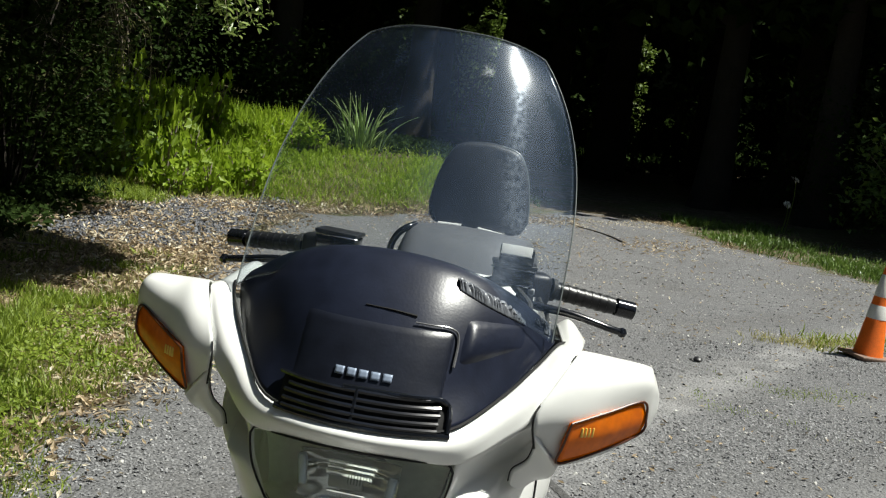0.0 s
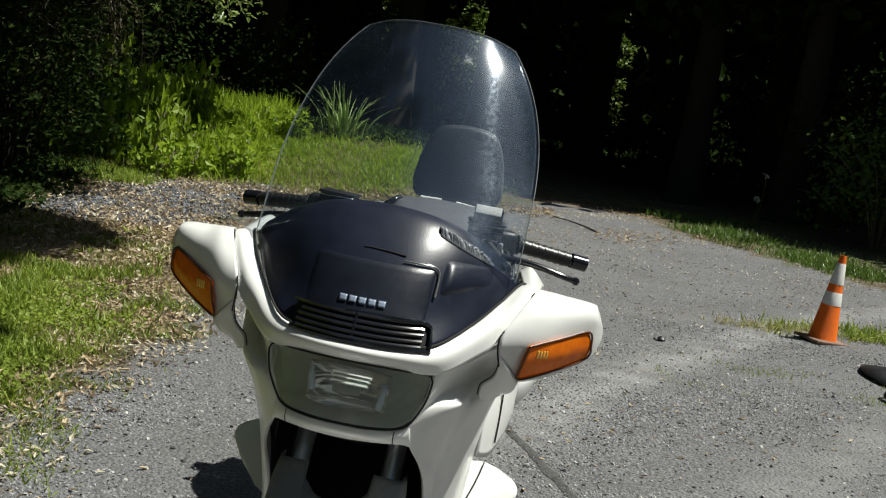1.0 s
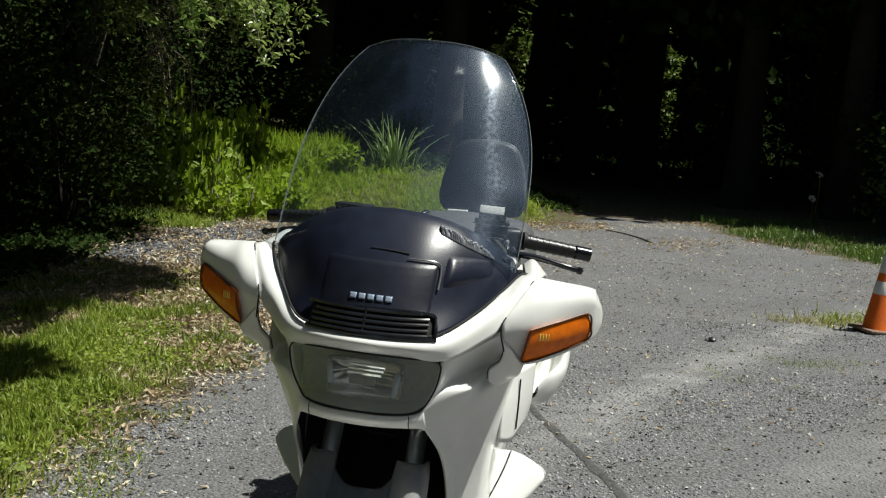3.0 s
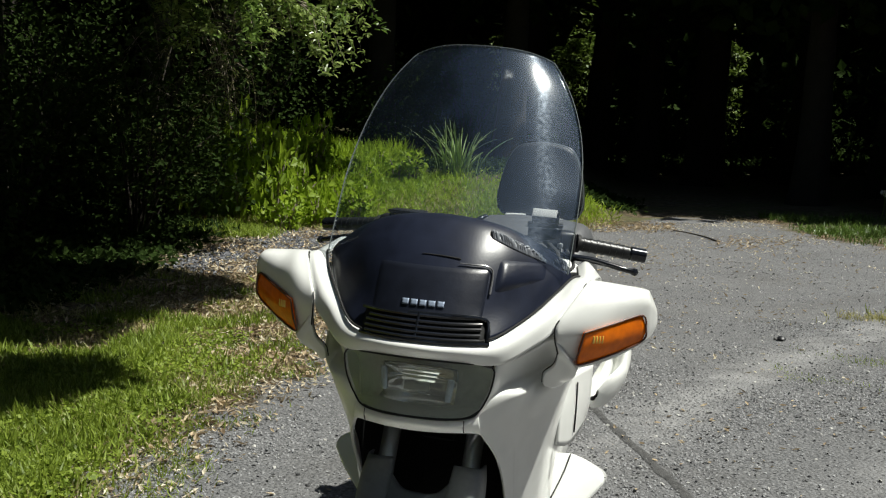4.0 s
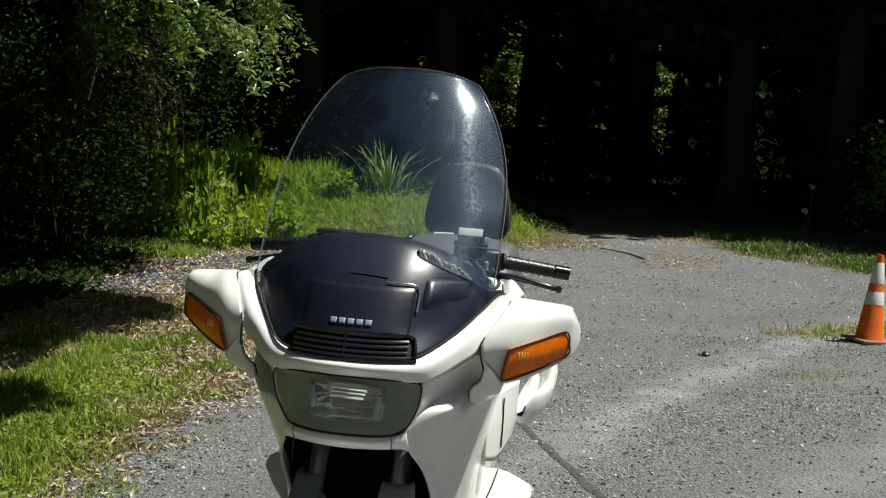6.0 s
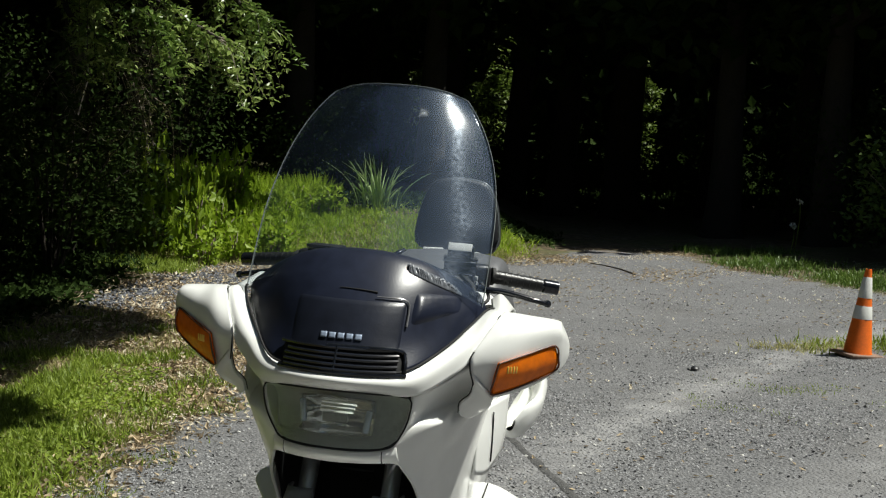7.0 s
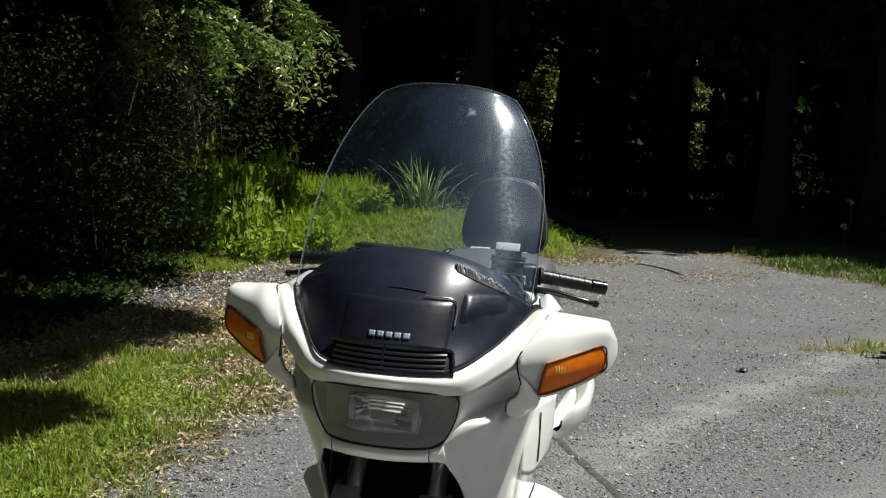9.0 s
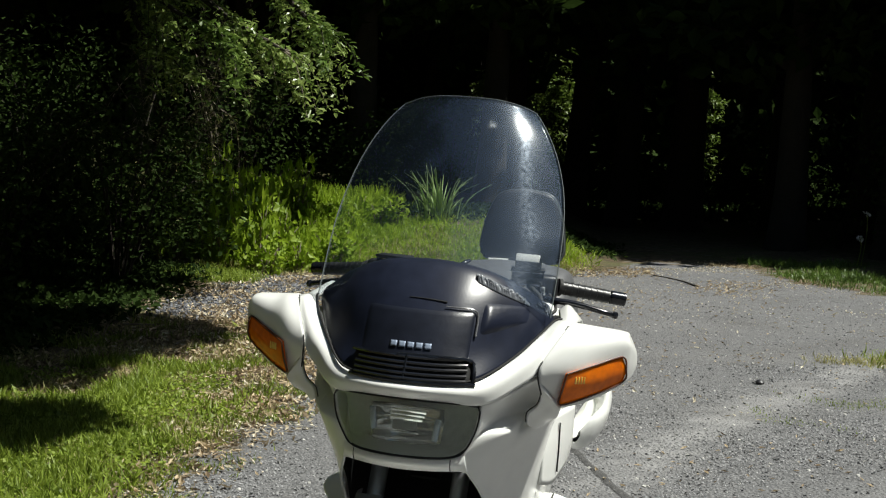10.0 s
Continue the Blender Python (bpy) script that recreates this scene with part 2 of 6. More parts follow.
def tube(pts, r, seg=10, n=0, bm=None, cap=True):
    """A round bar along pts; r: one radius or one for each end."""
    bm = bm or bmesh.new()
    p = [Vector(q) for q in (spline(pts, n) if n else pts)]
    r0, r1 = r if isinstance(r, tuple) else (r, r)
    rings, side = [], None
    for i, q in enumerate(p):
        d = (p[min(i + 1, len(p) - 1)] - p[max(i - 1, 0)]).normalized()
        side = d.orthogonal() if side is None else side - d * side.dot(d)
        side.normalize()
        up = d.cross(side)
        rad = r0 + (r1 - r0) * i / (len(p) - 1)
        rings.append([bm.verts.new(q + rad * (side * math.cos(2 * math.pi * k / seg) + up * math.sin(2 * math.pi * k / seg))) for k in range(seg)])
    for a, b in zip(rings, rings[1:]):
        for k in range(seg):
            bm.faces.new((a[k], a[(k + 1) % seg], b[(k + 1) % seg], b[k]))
    if cap:
        bm.faces.new(rings[0])
        bm.faces.new(list(reversed(rings[-1])))
    return bm


def block(size, centre=(0, 0, 0), bevel=0.005, rot=None, taper=1.0, seg=3, bm=None):
    """A rounded block. taper: width of the top against the bottom."""
    own = bmesh.new()
    bmesh.ops.create_cube(own, size=1)
    for v in own.verts:
        k = taper if v.co.z > 0 else 1
        v.co = Vector((v.co.x * size[0] * k, v.co.y * size[1] * k, v.co.z * size[2]))
    if bevel:
        bmesh.ops.bevel(own, geom=own.edges[:], offset=bevel, segments=seg, affect="EDGES", profile=0.5)
    m = Matrix.Translation(centre) @ (rot if rot is not None else Matrix())
    bmesh.ops.transform(own, matrix=m, verts=own.verts)
    if bm is None:
        return own
    me = bpy.data.meshes.new("t")
    own.to_mesh(me)
    own.free()
    bm.from_mesh(me)
    bpy.data.meshes.remove(me)
    return bm


def outline_plate(pts, depth, axis=1, bevel=0.0, n=0):
    """A plate with the outline pts (x, y, z) pushed back by depth along an axis."""
    bm = bmesh.new()
    p = spline(list(pts) + [pts[0]], n)[:-1] if n else pts
    f = bm.faces.new([bm.verts.new(q) for q in p])
    ext = bmesh.ops.extrude_face_region(bm, geom=[f])
    d = Vector((0, 0, 0))
    d[axis] = depth
    bmesh.ops.translate(bm, verts=[v for v in ext["geom"] if isinstance(v, bmesh.types.BMVert)], vec=d)
    if bevel:
        bmesh.ops.bevel(bm, geom=bm.edges[:], offset=bevel, segments=2, affect="EDGES", profile=0.5)
    return bm


def lathe(profile, seg=28, axis="z", bm=None, centre=(0, 0, 0)):
    """A turned shape from (radius, height) pairs about an axis."""
    bm = bm or bmesh.new()
    rings = []
    for r, h in profile:
        ring = []
        for k in range(seg):
            c, s = r * math.cos(2 * math.pi * k / seg), r * math.sin(2 * math.pi * k / seg)
            p = {"z": (c, s, h), "x": (h, c, s), "y": (c, h, s)}[axis]
            ring.append(bm.verts.new(Vector(p) + Vector(centre)))
        rings.append(ring)
    for a, b in zip(rings, rings[1:]):
        for k in range(seg):
            bm.faces.new((a[k], a[(k + 1) % seg], b[(k + 1) % seg], b[k]))
    return bm


def scatter(name, verts, faces, place, material, label, category):
    """One mesh of many small pieces. place: rows of x, y, z, yaw, tilt, roll, size."""
    base, fc = np.array(verts, float), np.array(faces, int)
    P = np.array(place, float)
    cy, sy, ct, st, cr, sr = np.cos(P[:, 3]), np.sin(P[:, 3]), np.cos(P[:, 4]), np.sin(P[:, 4]), np.cos(P[:, 5]), np.sin(P[:, 5])
    x, y, z = (base[None, :, i] * P[:, 6:7] for i in range(3))
    x, z = x * cr[:, None] + z * sr[:, None], z * cr[:, None] - x * sr[:, None]
    y, z = y * ct[:, None] - z * st[:, None], y * st[:, None] + z * ct[:, None]
    x, y = x * cy[:, None] - y * sy[:, None], x * sy[:, None] + y * cy[:, None]
    co = np.stack([x + P[:, 0:1], y + P[:, 1:2], z + P[:, 2:3]], 2).reshape(-1, 3)
    n, k = len(P), len(base)
    allf = (fc[None] + (np.arange(n) * k)[:, None, None]).reshape(-1, fc.shape[1])
    me = bpy.data.meshes.new(name)
    me.from_pydata(co.tolist(), [], allf.tolist())
    me.materials.append(material)
    return tagged(new(name, me), label, category, "", "stuff") if category else new(name, me)


# ---- ground ----
def ground_mat():
    """Grey gravel and brown litter soil, divided by the sheet's own gravel value."""
    m = bpy.data.materials.new("gravel_and_soil")
    m.use_nodes = True
    nt = m.node_tree
    N, L, b = nt.nodes, nt.links, nt.nodes["Principled BSDF"]
    geo = N.new("ShaderNodeNewGeometry")

    def noise_tex(scale, detail=4):
        n = N.new("ShaderNodeTexNoise")
        n.inputs["Scale"].default_value, n.inputs["Detail"].default_value = scale, detail
        L.new(geo.outputs["Position"], n.inputs["Vector"])
        return n.outputs[0]

    def spread(v, lo, hi, a=0.0, z=1.0):
        r = N.new("ShaderNodeMapRange")
        for k, w in (("From Min", lo), ("From Max", hi), ("To Min", a), ("To Max", z)):
            r.inputs[k].default_value = w
        L.new(v, r.inputs["Value"])
        return r.outputs[0]

    def mix(f, a, z):
        n = N.new("ShaderNodeMix")
        n.data_type = "RGBA"
        L.new(f, n.inputs["Factor"])
        for k, v in (("A", a), ("B", z)):
            if isinstance(v, tuple):
                n.inputs[k].default_value = (*v, 1)
            else:
                L.new(v, n.inputs[k])
        return n.outputs["Result"]

    def stones(scale, dark, light):
        v = N.new("ShaderNodeTexVoronoi")
        v.inputs["Scale"].default_value = scale
        L.new(geo.outputs["Position"], v.inputs["Vector"])
        sep = N.new("ShaderNodeSeparateColor")
        L.new(v.outputs["Color"], sep.inputs[0])
        return v, mix(spread(sep.outputs[0], 0.05, 0.95), dark, light)

    vo, coarse = stones(62, (0.085, 0.0855, 0.088), (0.235, 0.234, 0.236))
    vf, fine = stones(135, (0.075, 0.0755, 0.078), (0.225, 0.224, 0.226))
    stone = mix(spread(noise_tex(24, 3), 0.42, 0.58), coarse, fine)
    # trodden dust binds the stones in wide soft patches
    dust = mix(spread(noise_tex(0.8, 6), 0.4, 0.66, 0.0, 0.6), stone, (0.152, 0.151, 0.154))
    mp = N.new("ShaderNodeMapping")
    mp.inputs["Rotation"].default_value = (0, 0, 0.55)
    mp.inputs["Scale"].default_value = (0.22, 1.3, 1)
    L.new(geo.outputs["Position"], mp.inputs["Vector"])
    track = N.new("ShaderNodeTexNoise")
    track.inputs["Scale"].default_value, track.inputs["Detail"].default_value = 0.9, 6
    L.new(mp.outputs[0], track.inputs["Vector"])
    dust = mix(spread(track.outputs[0], 0.5, 0.7, 0.0, 0.5), dust, (0.212, 0.209, 0.206))
    tk = N.new("ShaderNodeAttribute")
    tk.attribute_name = "track"
    tm = N.new("ShaderNodeMath")
    tm.operation = "MULTIPLY"
    L.new(tk.outputs["Fac"], tm.inputs[0])
    L.new(spread(noise_tex(4, 7), 0.33, 0.6, 0.1, 1.0), tm.inputs[1])
    dust = mix(tm.outputs[0], dust, (0.33, 0.326, 0.322))
    dust = mix(spread(noise_tex(1.5, 8), 0.5, 0.72, 0.0, 0.5), dust, (0.105, 0.1, 0.096))
    fines = mix(spread(noise_tex(210, 3), 0.46, 0.7, 0.0, 0.55), dust, (0.155, 0.156, 0.161))
    soil = mix(spread(noise_tex(9, 6), 0.35, 0.65), (0.055, 0.042, 0.026), (0.17, 0.13, 0.08))
    soil = mix(spread(noise_tex(1.1, 5), 0.45, 0.62, 0.0, 0.7), soil, (0.07, 0.085, 0.025))
    at = N.new("ShaderNodeAttribute")
    at.attribute_name = "gravel"
    ad = N.new("ShaderNodeMath")
    ad.operation = "MULTIPLY_ADD"
    L.new(spread(noise_tex(3.5, 6), 0.25, 0.75, -0.5, 0.5), ad.inputs[0])
    ad.inputs[1].default_value = 0.8
    L.new(at.outputs["Fac"], ad.inputs[2])
    L.new(mix(spread(ad.outputs[0], 0.38, 0.62), soil, fines), b.inputs["Base Color"])
    b.inputs["Roughness"].default_value = 0.9
    b.inputs["Specular IOR Level"].default_value = 0.25
    bp, bp2 = N.new("ShaderNodeBump"), N.new("ShaderNodeBump")
    L.new(vo.outputs["Distance"], bp.inputs["Height"])
    bp.invert = True
    bp.inputs["Strength"].default_value, bp.inputs["Distance"].default_value = 0.75, 0.014
    L.new(noise_tex(230, 4), bp2.inputs["Height"])
    bp2.inputs["Strength"].default_value, bp2.inputs["Distance"].default_value = 0.6, 0.006
    L.new(bp.outputs[0], bp2.inputs["Normal"])
    L.new(bp2.outputs[0], b.inputs["Normal"])
    return m


def axis_steps(lo, hi, fine, far):
    mid = list(np.arange(lo, hi, fine))
    out, s = [], fine
    v = hi
    while v < far:
        out.append(v)
        s *= 1.25
        v += s
    left, s, v = [], fine, lo
    while v > -far:
        s *= 1.25
        v -= s
        left.append(v)
    return list(reversed(left)) + mid + out


GX, GY = axis_steps(-6, 7, 0.14, 500), axis_steps(0, 18, 0.14, 500)
gv = [(x, y, ground_z(x, y)) for y in GY for x in GX]
w = len(GX)
gf = [(j * w + i, j * w + i + 1, (j + 1) * w + i + 1, (j + 1) * w + i) for j in range(len(GY) - 1) for i in range(w - 1)]
gm = bpy.data.meshes.new("ground")
gm.from_pydata(gv, [], gf)
gm.polygons.foreach_set("use_smooth", [True] * len(gm.polygons))
ga = gm.attributes.new("gravel", "FLOAT", "POINT")


def gravel_share(x, y):
    if y > 60:
        return 0.0
    l, r = road_left(y), road_right(y)
    return max(0.0, min(1.0, 0.5 + min(x - l, r - x) / 0.7)) * (1 - 0.8 * ramp(y, 14.6, 16.2))


ga.data.foreach_set("value", [gravel_share(x, y) for x, y, _ in gv])
tr_ = gm.attributes.new("track", "FLOAT", "POINT")


def track_share(x, y):
    """Pale dust where tyres have run: two bands that swing across the drive."""
    if not (2 < y < 14 and -1.5 < x < 6):
        return 0.0
    d1 = abs(x - (0.44 + 0.42 * (y - 4.43) + 0.05 * (y - 4.43) ** 2))
    d2 = abs(x - (2.1 + 0.62 * (y - 5.0)))
    return 0.75 * max(1 - ramp(d1, 0.08, 0.36), 0.8 * (1 - ramp(d2, 0.05, 0.3))) * ramp(y, 3.2, 4.4)


tr_.data.foreach_set("value", [track_share(x, y) for x, y, _ in gv])
gm.materials.append(ground_mat())
ground = tagged(new("ground", gm), "grey gravel drive with leaf-littered earth verges", "ground", "", "structure")

# ---- trees ----
rng = np.random.default_rng(7)
LEAF_SHAPE = ([(0, 0, 0), (0.32, 0.45, 0.06), (0, 1, -0.04), (-0.32, 0.45, 0.06)], [(0, 1, 2, 3)])


def leaf_cloud(name, centres, radius, count, size, material, parent, flat=0.7):
    """Leaves in clumps round centres."""
    c = np.array(centres)[rng.integers(0, len(centres), count)]
    d = rng.normal(size=(count, 3))
    d /= np.linalg.norm(d, axis=1)[:, None]
    p = c + d * (radius * rng.random(count) ** 0.45)[:, None] * np.array([1, 1, flat])
    rows = np.column_stack([p, rng.random(count) * 6.28, rng.normal(0, 0.6, count), rng.normal(0, 0.6, count), size * (0.6 + 0.8 * rng.random(count))])
    ob = scatter(name, *LEAF_SHAPE, rows, material, "", "")
    ob.parent = parent
    return ob


def make_tree(name, label, height, r, crown_from, spread_r, leaves, leaf_size, material, lean=0.0, bark=BARK, clump=1.1):
    t = thing(name, label, "tree")
    bm = tube([(0, 0, -0.3), (lean * 0.1, 0, height * 0.15), (lean * 0.5, 0.05, height * 0.5), (lean, 0, height)], (r, r * 0.25), 14, 14)
    for v in bm.verts:
        k = 1 + 0.12 * noise.noise((v.co.x * 6, v.co.y * 6, v.co.z * 0.9)) + 0.5 * max(0, 0.35 - v.co.z)
        v.co.x, v.co.y = v.co.x * k, v.co.y * k
    ends = []
    for i in range(11):
        h = crown_from + (height - crown_from) * (i + 0.5) / 11
        a, l = i * 2.4 + rng.random(), spread_r * (1 - 0.55 * (h - crown_from) / (height - crown_from)) * (0.75 + 0.4 * rng.random())
        e = (math.cos(a) * l + lean * h / height, math.sin(a) * l, h + l * 0.25)
        tube([(lean * h / height, 0, h - 0.3), (e[0] * 0.5, e[1] * 0.5, h + 0.1 * l), e], (r * 0.28, r * 0.05), 6, 5, bm)
        ends += [e, (e[0] * 0.65, e[1] * 0.65, h + l * 0.15), (e[0] * 0.35, e[1] * 0.35, h)]
    part("trunk", bm, bark, t)
    leaf_cloud("crown", ends, clump, leaves, leaf_size, material, t)
    return t


KINDS = [make_tree("forest_tree", "tall dark-barked forest tree with a dense crown", 15 + 2 * i, 0.34 + 0.1 * i, 3.2 + 0.5 * i, 3.8, 6500, 0.42, LEAFSHADE, 0.3 * i - 0.3, clump=1.6) for i in range(3)]
LOW = make_tree("edge_tree", "lower dark-barked tree at the edge of the woods", 7.6, 0.34, 3.0, 2.1, 3600, 0.34, LEAFSHADE, 0.15, clump=1.0)
# The last two are added where their crowns shade the drive's far end.
low_spots = [(5.2, 21), (7.0, 17.6), (-1.4, 20.5), (-3.6, 19.6), (-6.0, 18.6), (9.4, 14.8), (8.2, 16.9), (7.4, 19.6), (12.6, 15.6), (15.4, 9.4), (4.9, 17.5), (3.6, 19.0)]
for i, (x, y) in enumerate(low_spots):
    m = pose(x, y, ground_z(x, y) - 0.05, 0, 0, 47 * i)
    if i == 0:
        LOW.matrix_world = m
    else:
        copy_thing(LOW, m)
# glades far back, where the sun comes down between the crowns: x, y, width, height
GLADES = [(3.25, 30.0, 0.5, 4.6), (5.62, 30.0, 0.2, 3.1), (-0.62, 31.0, 0.75, 4.4), (-2.4, 31.0, 0.5, 4.6)]


def shades_glade(x, y, reach=3.1):
    """Whether a tree at a place would stand in the sun's way to a glade."""
    for gx, gy, _, _ in GLADES:
        for h in (5.0, 9.0, 13.0, 16.0):
            if math.hypot(x - gx - h * SUN.x / SUN.z, y - gy - h * SUN.y / SUN.z) < reach:
                return True
    return False


# The last six are added to shade the ground before the far thickets.
spots = [(1.15, 25), (2.35, 24.2), (8.8, 22.6), (4.35, 25.0), (6.5, 25.4), (-1.55, 26.0), (0.1, 26.5), (7.5, 26.4), (9.6, 25.2), (11.8, 26.4), (13.6, 24.4), (10.9, 22.9), (14.6, 27.4)]
while len(spots) < 80:
    x, y = rng.uniform(-30, 32), rng.uniform(21.5, 52)
    if abs(x - 2.4) < 2.4 and y < 27 or math.hypot(x - 9.5, y - 26.9) < 2.2:
        continue
    if shades_glade(x, y) or -4 < x < 10 and y < 30:
        continue
    if all(math.hypot(x - a, y - b) > 2.5 for a, b in spots + low_spots):
        spots.append((x, y))
# Those at negative y stand out of view, added to hold back sky light.
spots += [(-7.8, 13.5), (-9, 8.5), (-8.2, 4.5), (-11, 12), (17.5, 12.5), (-13, 17), (-10.5, 19), (16.5, 17), (-12, 3), (-9.5, -1), (-9, -6), (-5, -11), (-7, -19), (6.5, -9), (-5.5, -6.5), (5, -16), (-13, -8), (15, -7), (15, 3), (18, -1)]
for i, (x, y) in enumerate(spots):
    m = pose(x, y, ground_z(x, y) - 0.05, 0, 0, rng.uniform(0, 360))
    if i < 3:
        KINDS[i].matrix_world = m
    else:
        copy_thing(KINDS[i % 3], m)

# Unseen oak added beside the drive; low wide crown placed to shade the verge.
oak = thing("added_shade_oak", "added unseen oak whose wide crown is placed to shade the verge", "tree", pose(-4.3, 4.35, ground_z(-4.3, 4.35)))
bm = tube([(0, 0, -0.3), (0.1, 0.1, 1.5), (0.5, 0.4, 3.4), (0.9, 0.8, 4.8)], (0.3, 0.15), 14, 14)
clumps = []
for i in range(6):
    for j in range(4):
        clumps.append((0.5 + 0.67 * i + 0.1 * j + rng.normal(0, 0.14), 2.15 + 0.6 * j + rng.normal(0, 0.16), 5.8 + rng.normal(0, 0.3)))
clumps += [(0.4 + rng.normal(0, 0.6), 6.4 + rng.normal(0, 0.6), 6.0 + rng.normal(0, 0.3)) for _ in range(6)]
clumps += [(0.3 + 0.75 * i + rng.normal(0, 0.1), 0.2 + 0.3 * (i % 2) - 0.8 * j, 5.7 + rng.normal(0, 0.2)) for i in range(5) for j in range(2)]
clumps += [(4.25, 0.8, 5.6), (3.95, 0.1, 5.6)]
clumps += [(3.25 + 0.5 * i + rng.normal(0, 0.12), 3.5 + 0.52 * j + rng.normal(0, 0.12), 5.75 + rng.normal(0, 0.15)) for i in range(2) for j in range(3)]
clumps = [(x, y - 0.3, z) for x, y, z in clumps]
for k, c in enumerate(clumps):
    if k % 2 == 0:
        tube([(0.9, 0.8, 4.7), (0.9 + (c[0] - 0.9) * 0.5, 0.8 + (c[1] - 0.8) * 0.5, 5.6), c], (0.07, 0.012), 6, 7, bm)
part("trunk", bm, BARK, oak)
leaf_cloud("crown", clumps, 0.58, 34000, 0.17, LEAF, oak, 0.7)

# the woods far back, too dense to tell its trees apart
far = leaf_cloud("far_woods", [(rng.uniform(-18, 24), rng.uniform(33.5, 38), rng.uniform(0.0, 5.5) if k % 2 else rng.uniform(0, 1.8)) for k in range(620)], 1.4, 42000, 0.4, LEAFSHADE, None, 0.9)
tagged(far, "dark dense thicket far back in the woods", "woods", "", "stuff")

# Plain distance all round behind the trees, coloured near black for the woods' shade.
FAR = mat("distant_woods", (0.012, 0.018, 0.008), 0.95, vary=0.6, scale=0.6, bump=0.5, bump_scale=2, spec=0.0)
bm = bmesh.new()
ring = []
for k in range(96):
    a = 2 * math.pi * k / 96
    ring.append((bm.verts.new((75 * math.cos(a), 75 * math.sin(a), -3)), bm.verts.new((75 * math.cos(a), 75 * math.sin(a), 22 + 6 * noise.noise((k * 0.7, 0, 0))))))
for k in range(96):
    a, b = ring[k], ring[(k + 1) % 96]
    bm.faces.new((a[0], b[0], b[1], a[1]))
tagged(part("backdrop", bm, FAR, smooth=False), "distant woods closing the view all round, coloured near black for shade", "backdrop", "", "structure")


# ---- the motorcycle ----
BIKE = pose(-0.162, 1.555, -0.0105, 0, 0, -5)
bike = thing("motorcycle", "white touring motorcycle with black nose cover and tall clear screen", "motorcycle", BIKE)


class Skin:
    """A mirrored smooth skin on which trim can be laid by its place seen from ahead."""

    def __init__(self, rows):
        rows = [[(-x, y, z) for x, y, z in reversed(r[1:])] + list(r) for r in rows]
        a = [spline(r, 161) for r in rows]
        self.p = np.array([spline([r[i] for r in a], 121) for i in range(161)])
        du, dv = np.gradient(self.p, axis=0), np.gradient(self.p, axis=1)
        n = np.cross(du, dv)
        n /= np.linalg.norm(n, axis=2)[:, :, None]
        self.n = n * np.where(n[:, :, 1:2] > 0, -1, 1)

    def at(self, x, z, off=0.0):
        d = (self.p[:, :, 0] - x) ** 2 + (self.p[:, :, 2] - z) ** 2
        w = 1 / (d + 2e-6)
        k = np.argpartition(-w.ravel(), 6)[:6]
        ww = w.ravel()[k][:, None]
        p, n = (self.p.reshape(-1, 3)[k] * ww).sum(0) / ww.sum(), (self.n.reshape(-1, 3)[k] * ww).sum(0) / ww.sum()
        return (x + n[0] * off, p[1] + n[1] * off, z + n[2] * off)


# upper fairing band: from the edge of the nose cover down to the headlight and out to the mirror seams
C1 = [(0, -0.098, 0.925), (0.07, -0.085, 0.926), (0.135, -0.052, 0.933), (0.19, 0.03, 0.968), (0.23, 0.092, 1.008), (0.256, 0.15, 1.036), (0.27, 0.21, 1.032)]
CM = [(0, -0.113, 0.913), (0.072, -0.099, 0.912), (0.146, -0.062, 0.914), (0.203, 0.008, 0.95), (0.24, 0.056, 0.986), (0.272, 0.125, 1.037), (0.282, 0.21, 1.034)]
C2 = [(0, -0.104, 0.8945), (0.075, -0.09, 0.892), (0.15, -0.052, 0.887), (0.206, 0.006, 0.916), (0.242, 0.038, 0.95), (0.285, 0.117, 1.031), (0.295, 0.21, 1.03)]
part("upper_fairing", surf([C1, CM, C2], 70, 12, both=True), WHITE, bike, thick=0.006)
part("edge_seal", tube([(-x, y - 0.003, z + 0.003) for x, y, z in reversed(C1[1:])] + [(x, y - 0.003, z + 0.003) for x, y, z in C1], 0.0022, 6, 60), SEAM, bike, "black rubber edge seal")
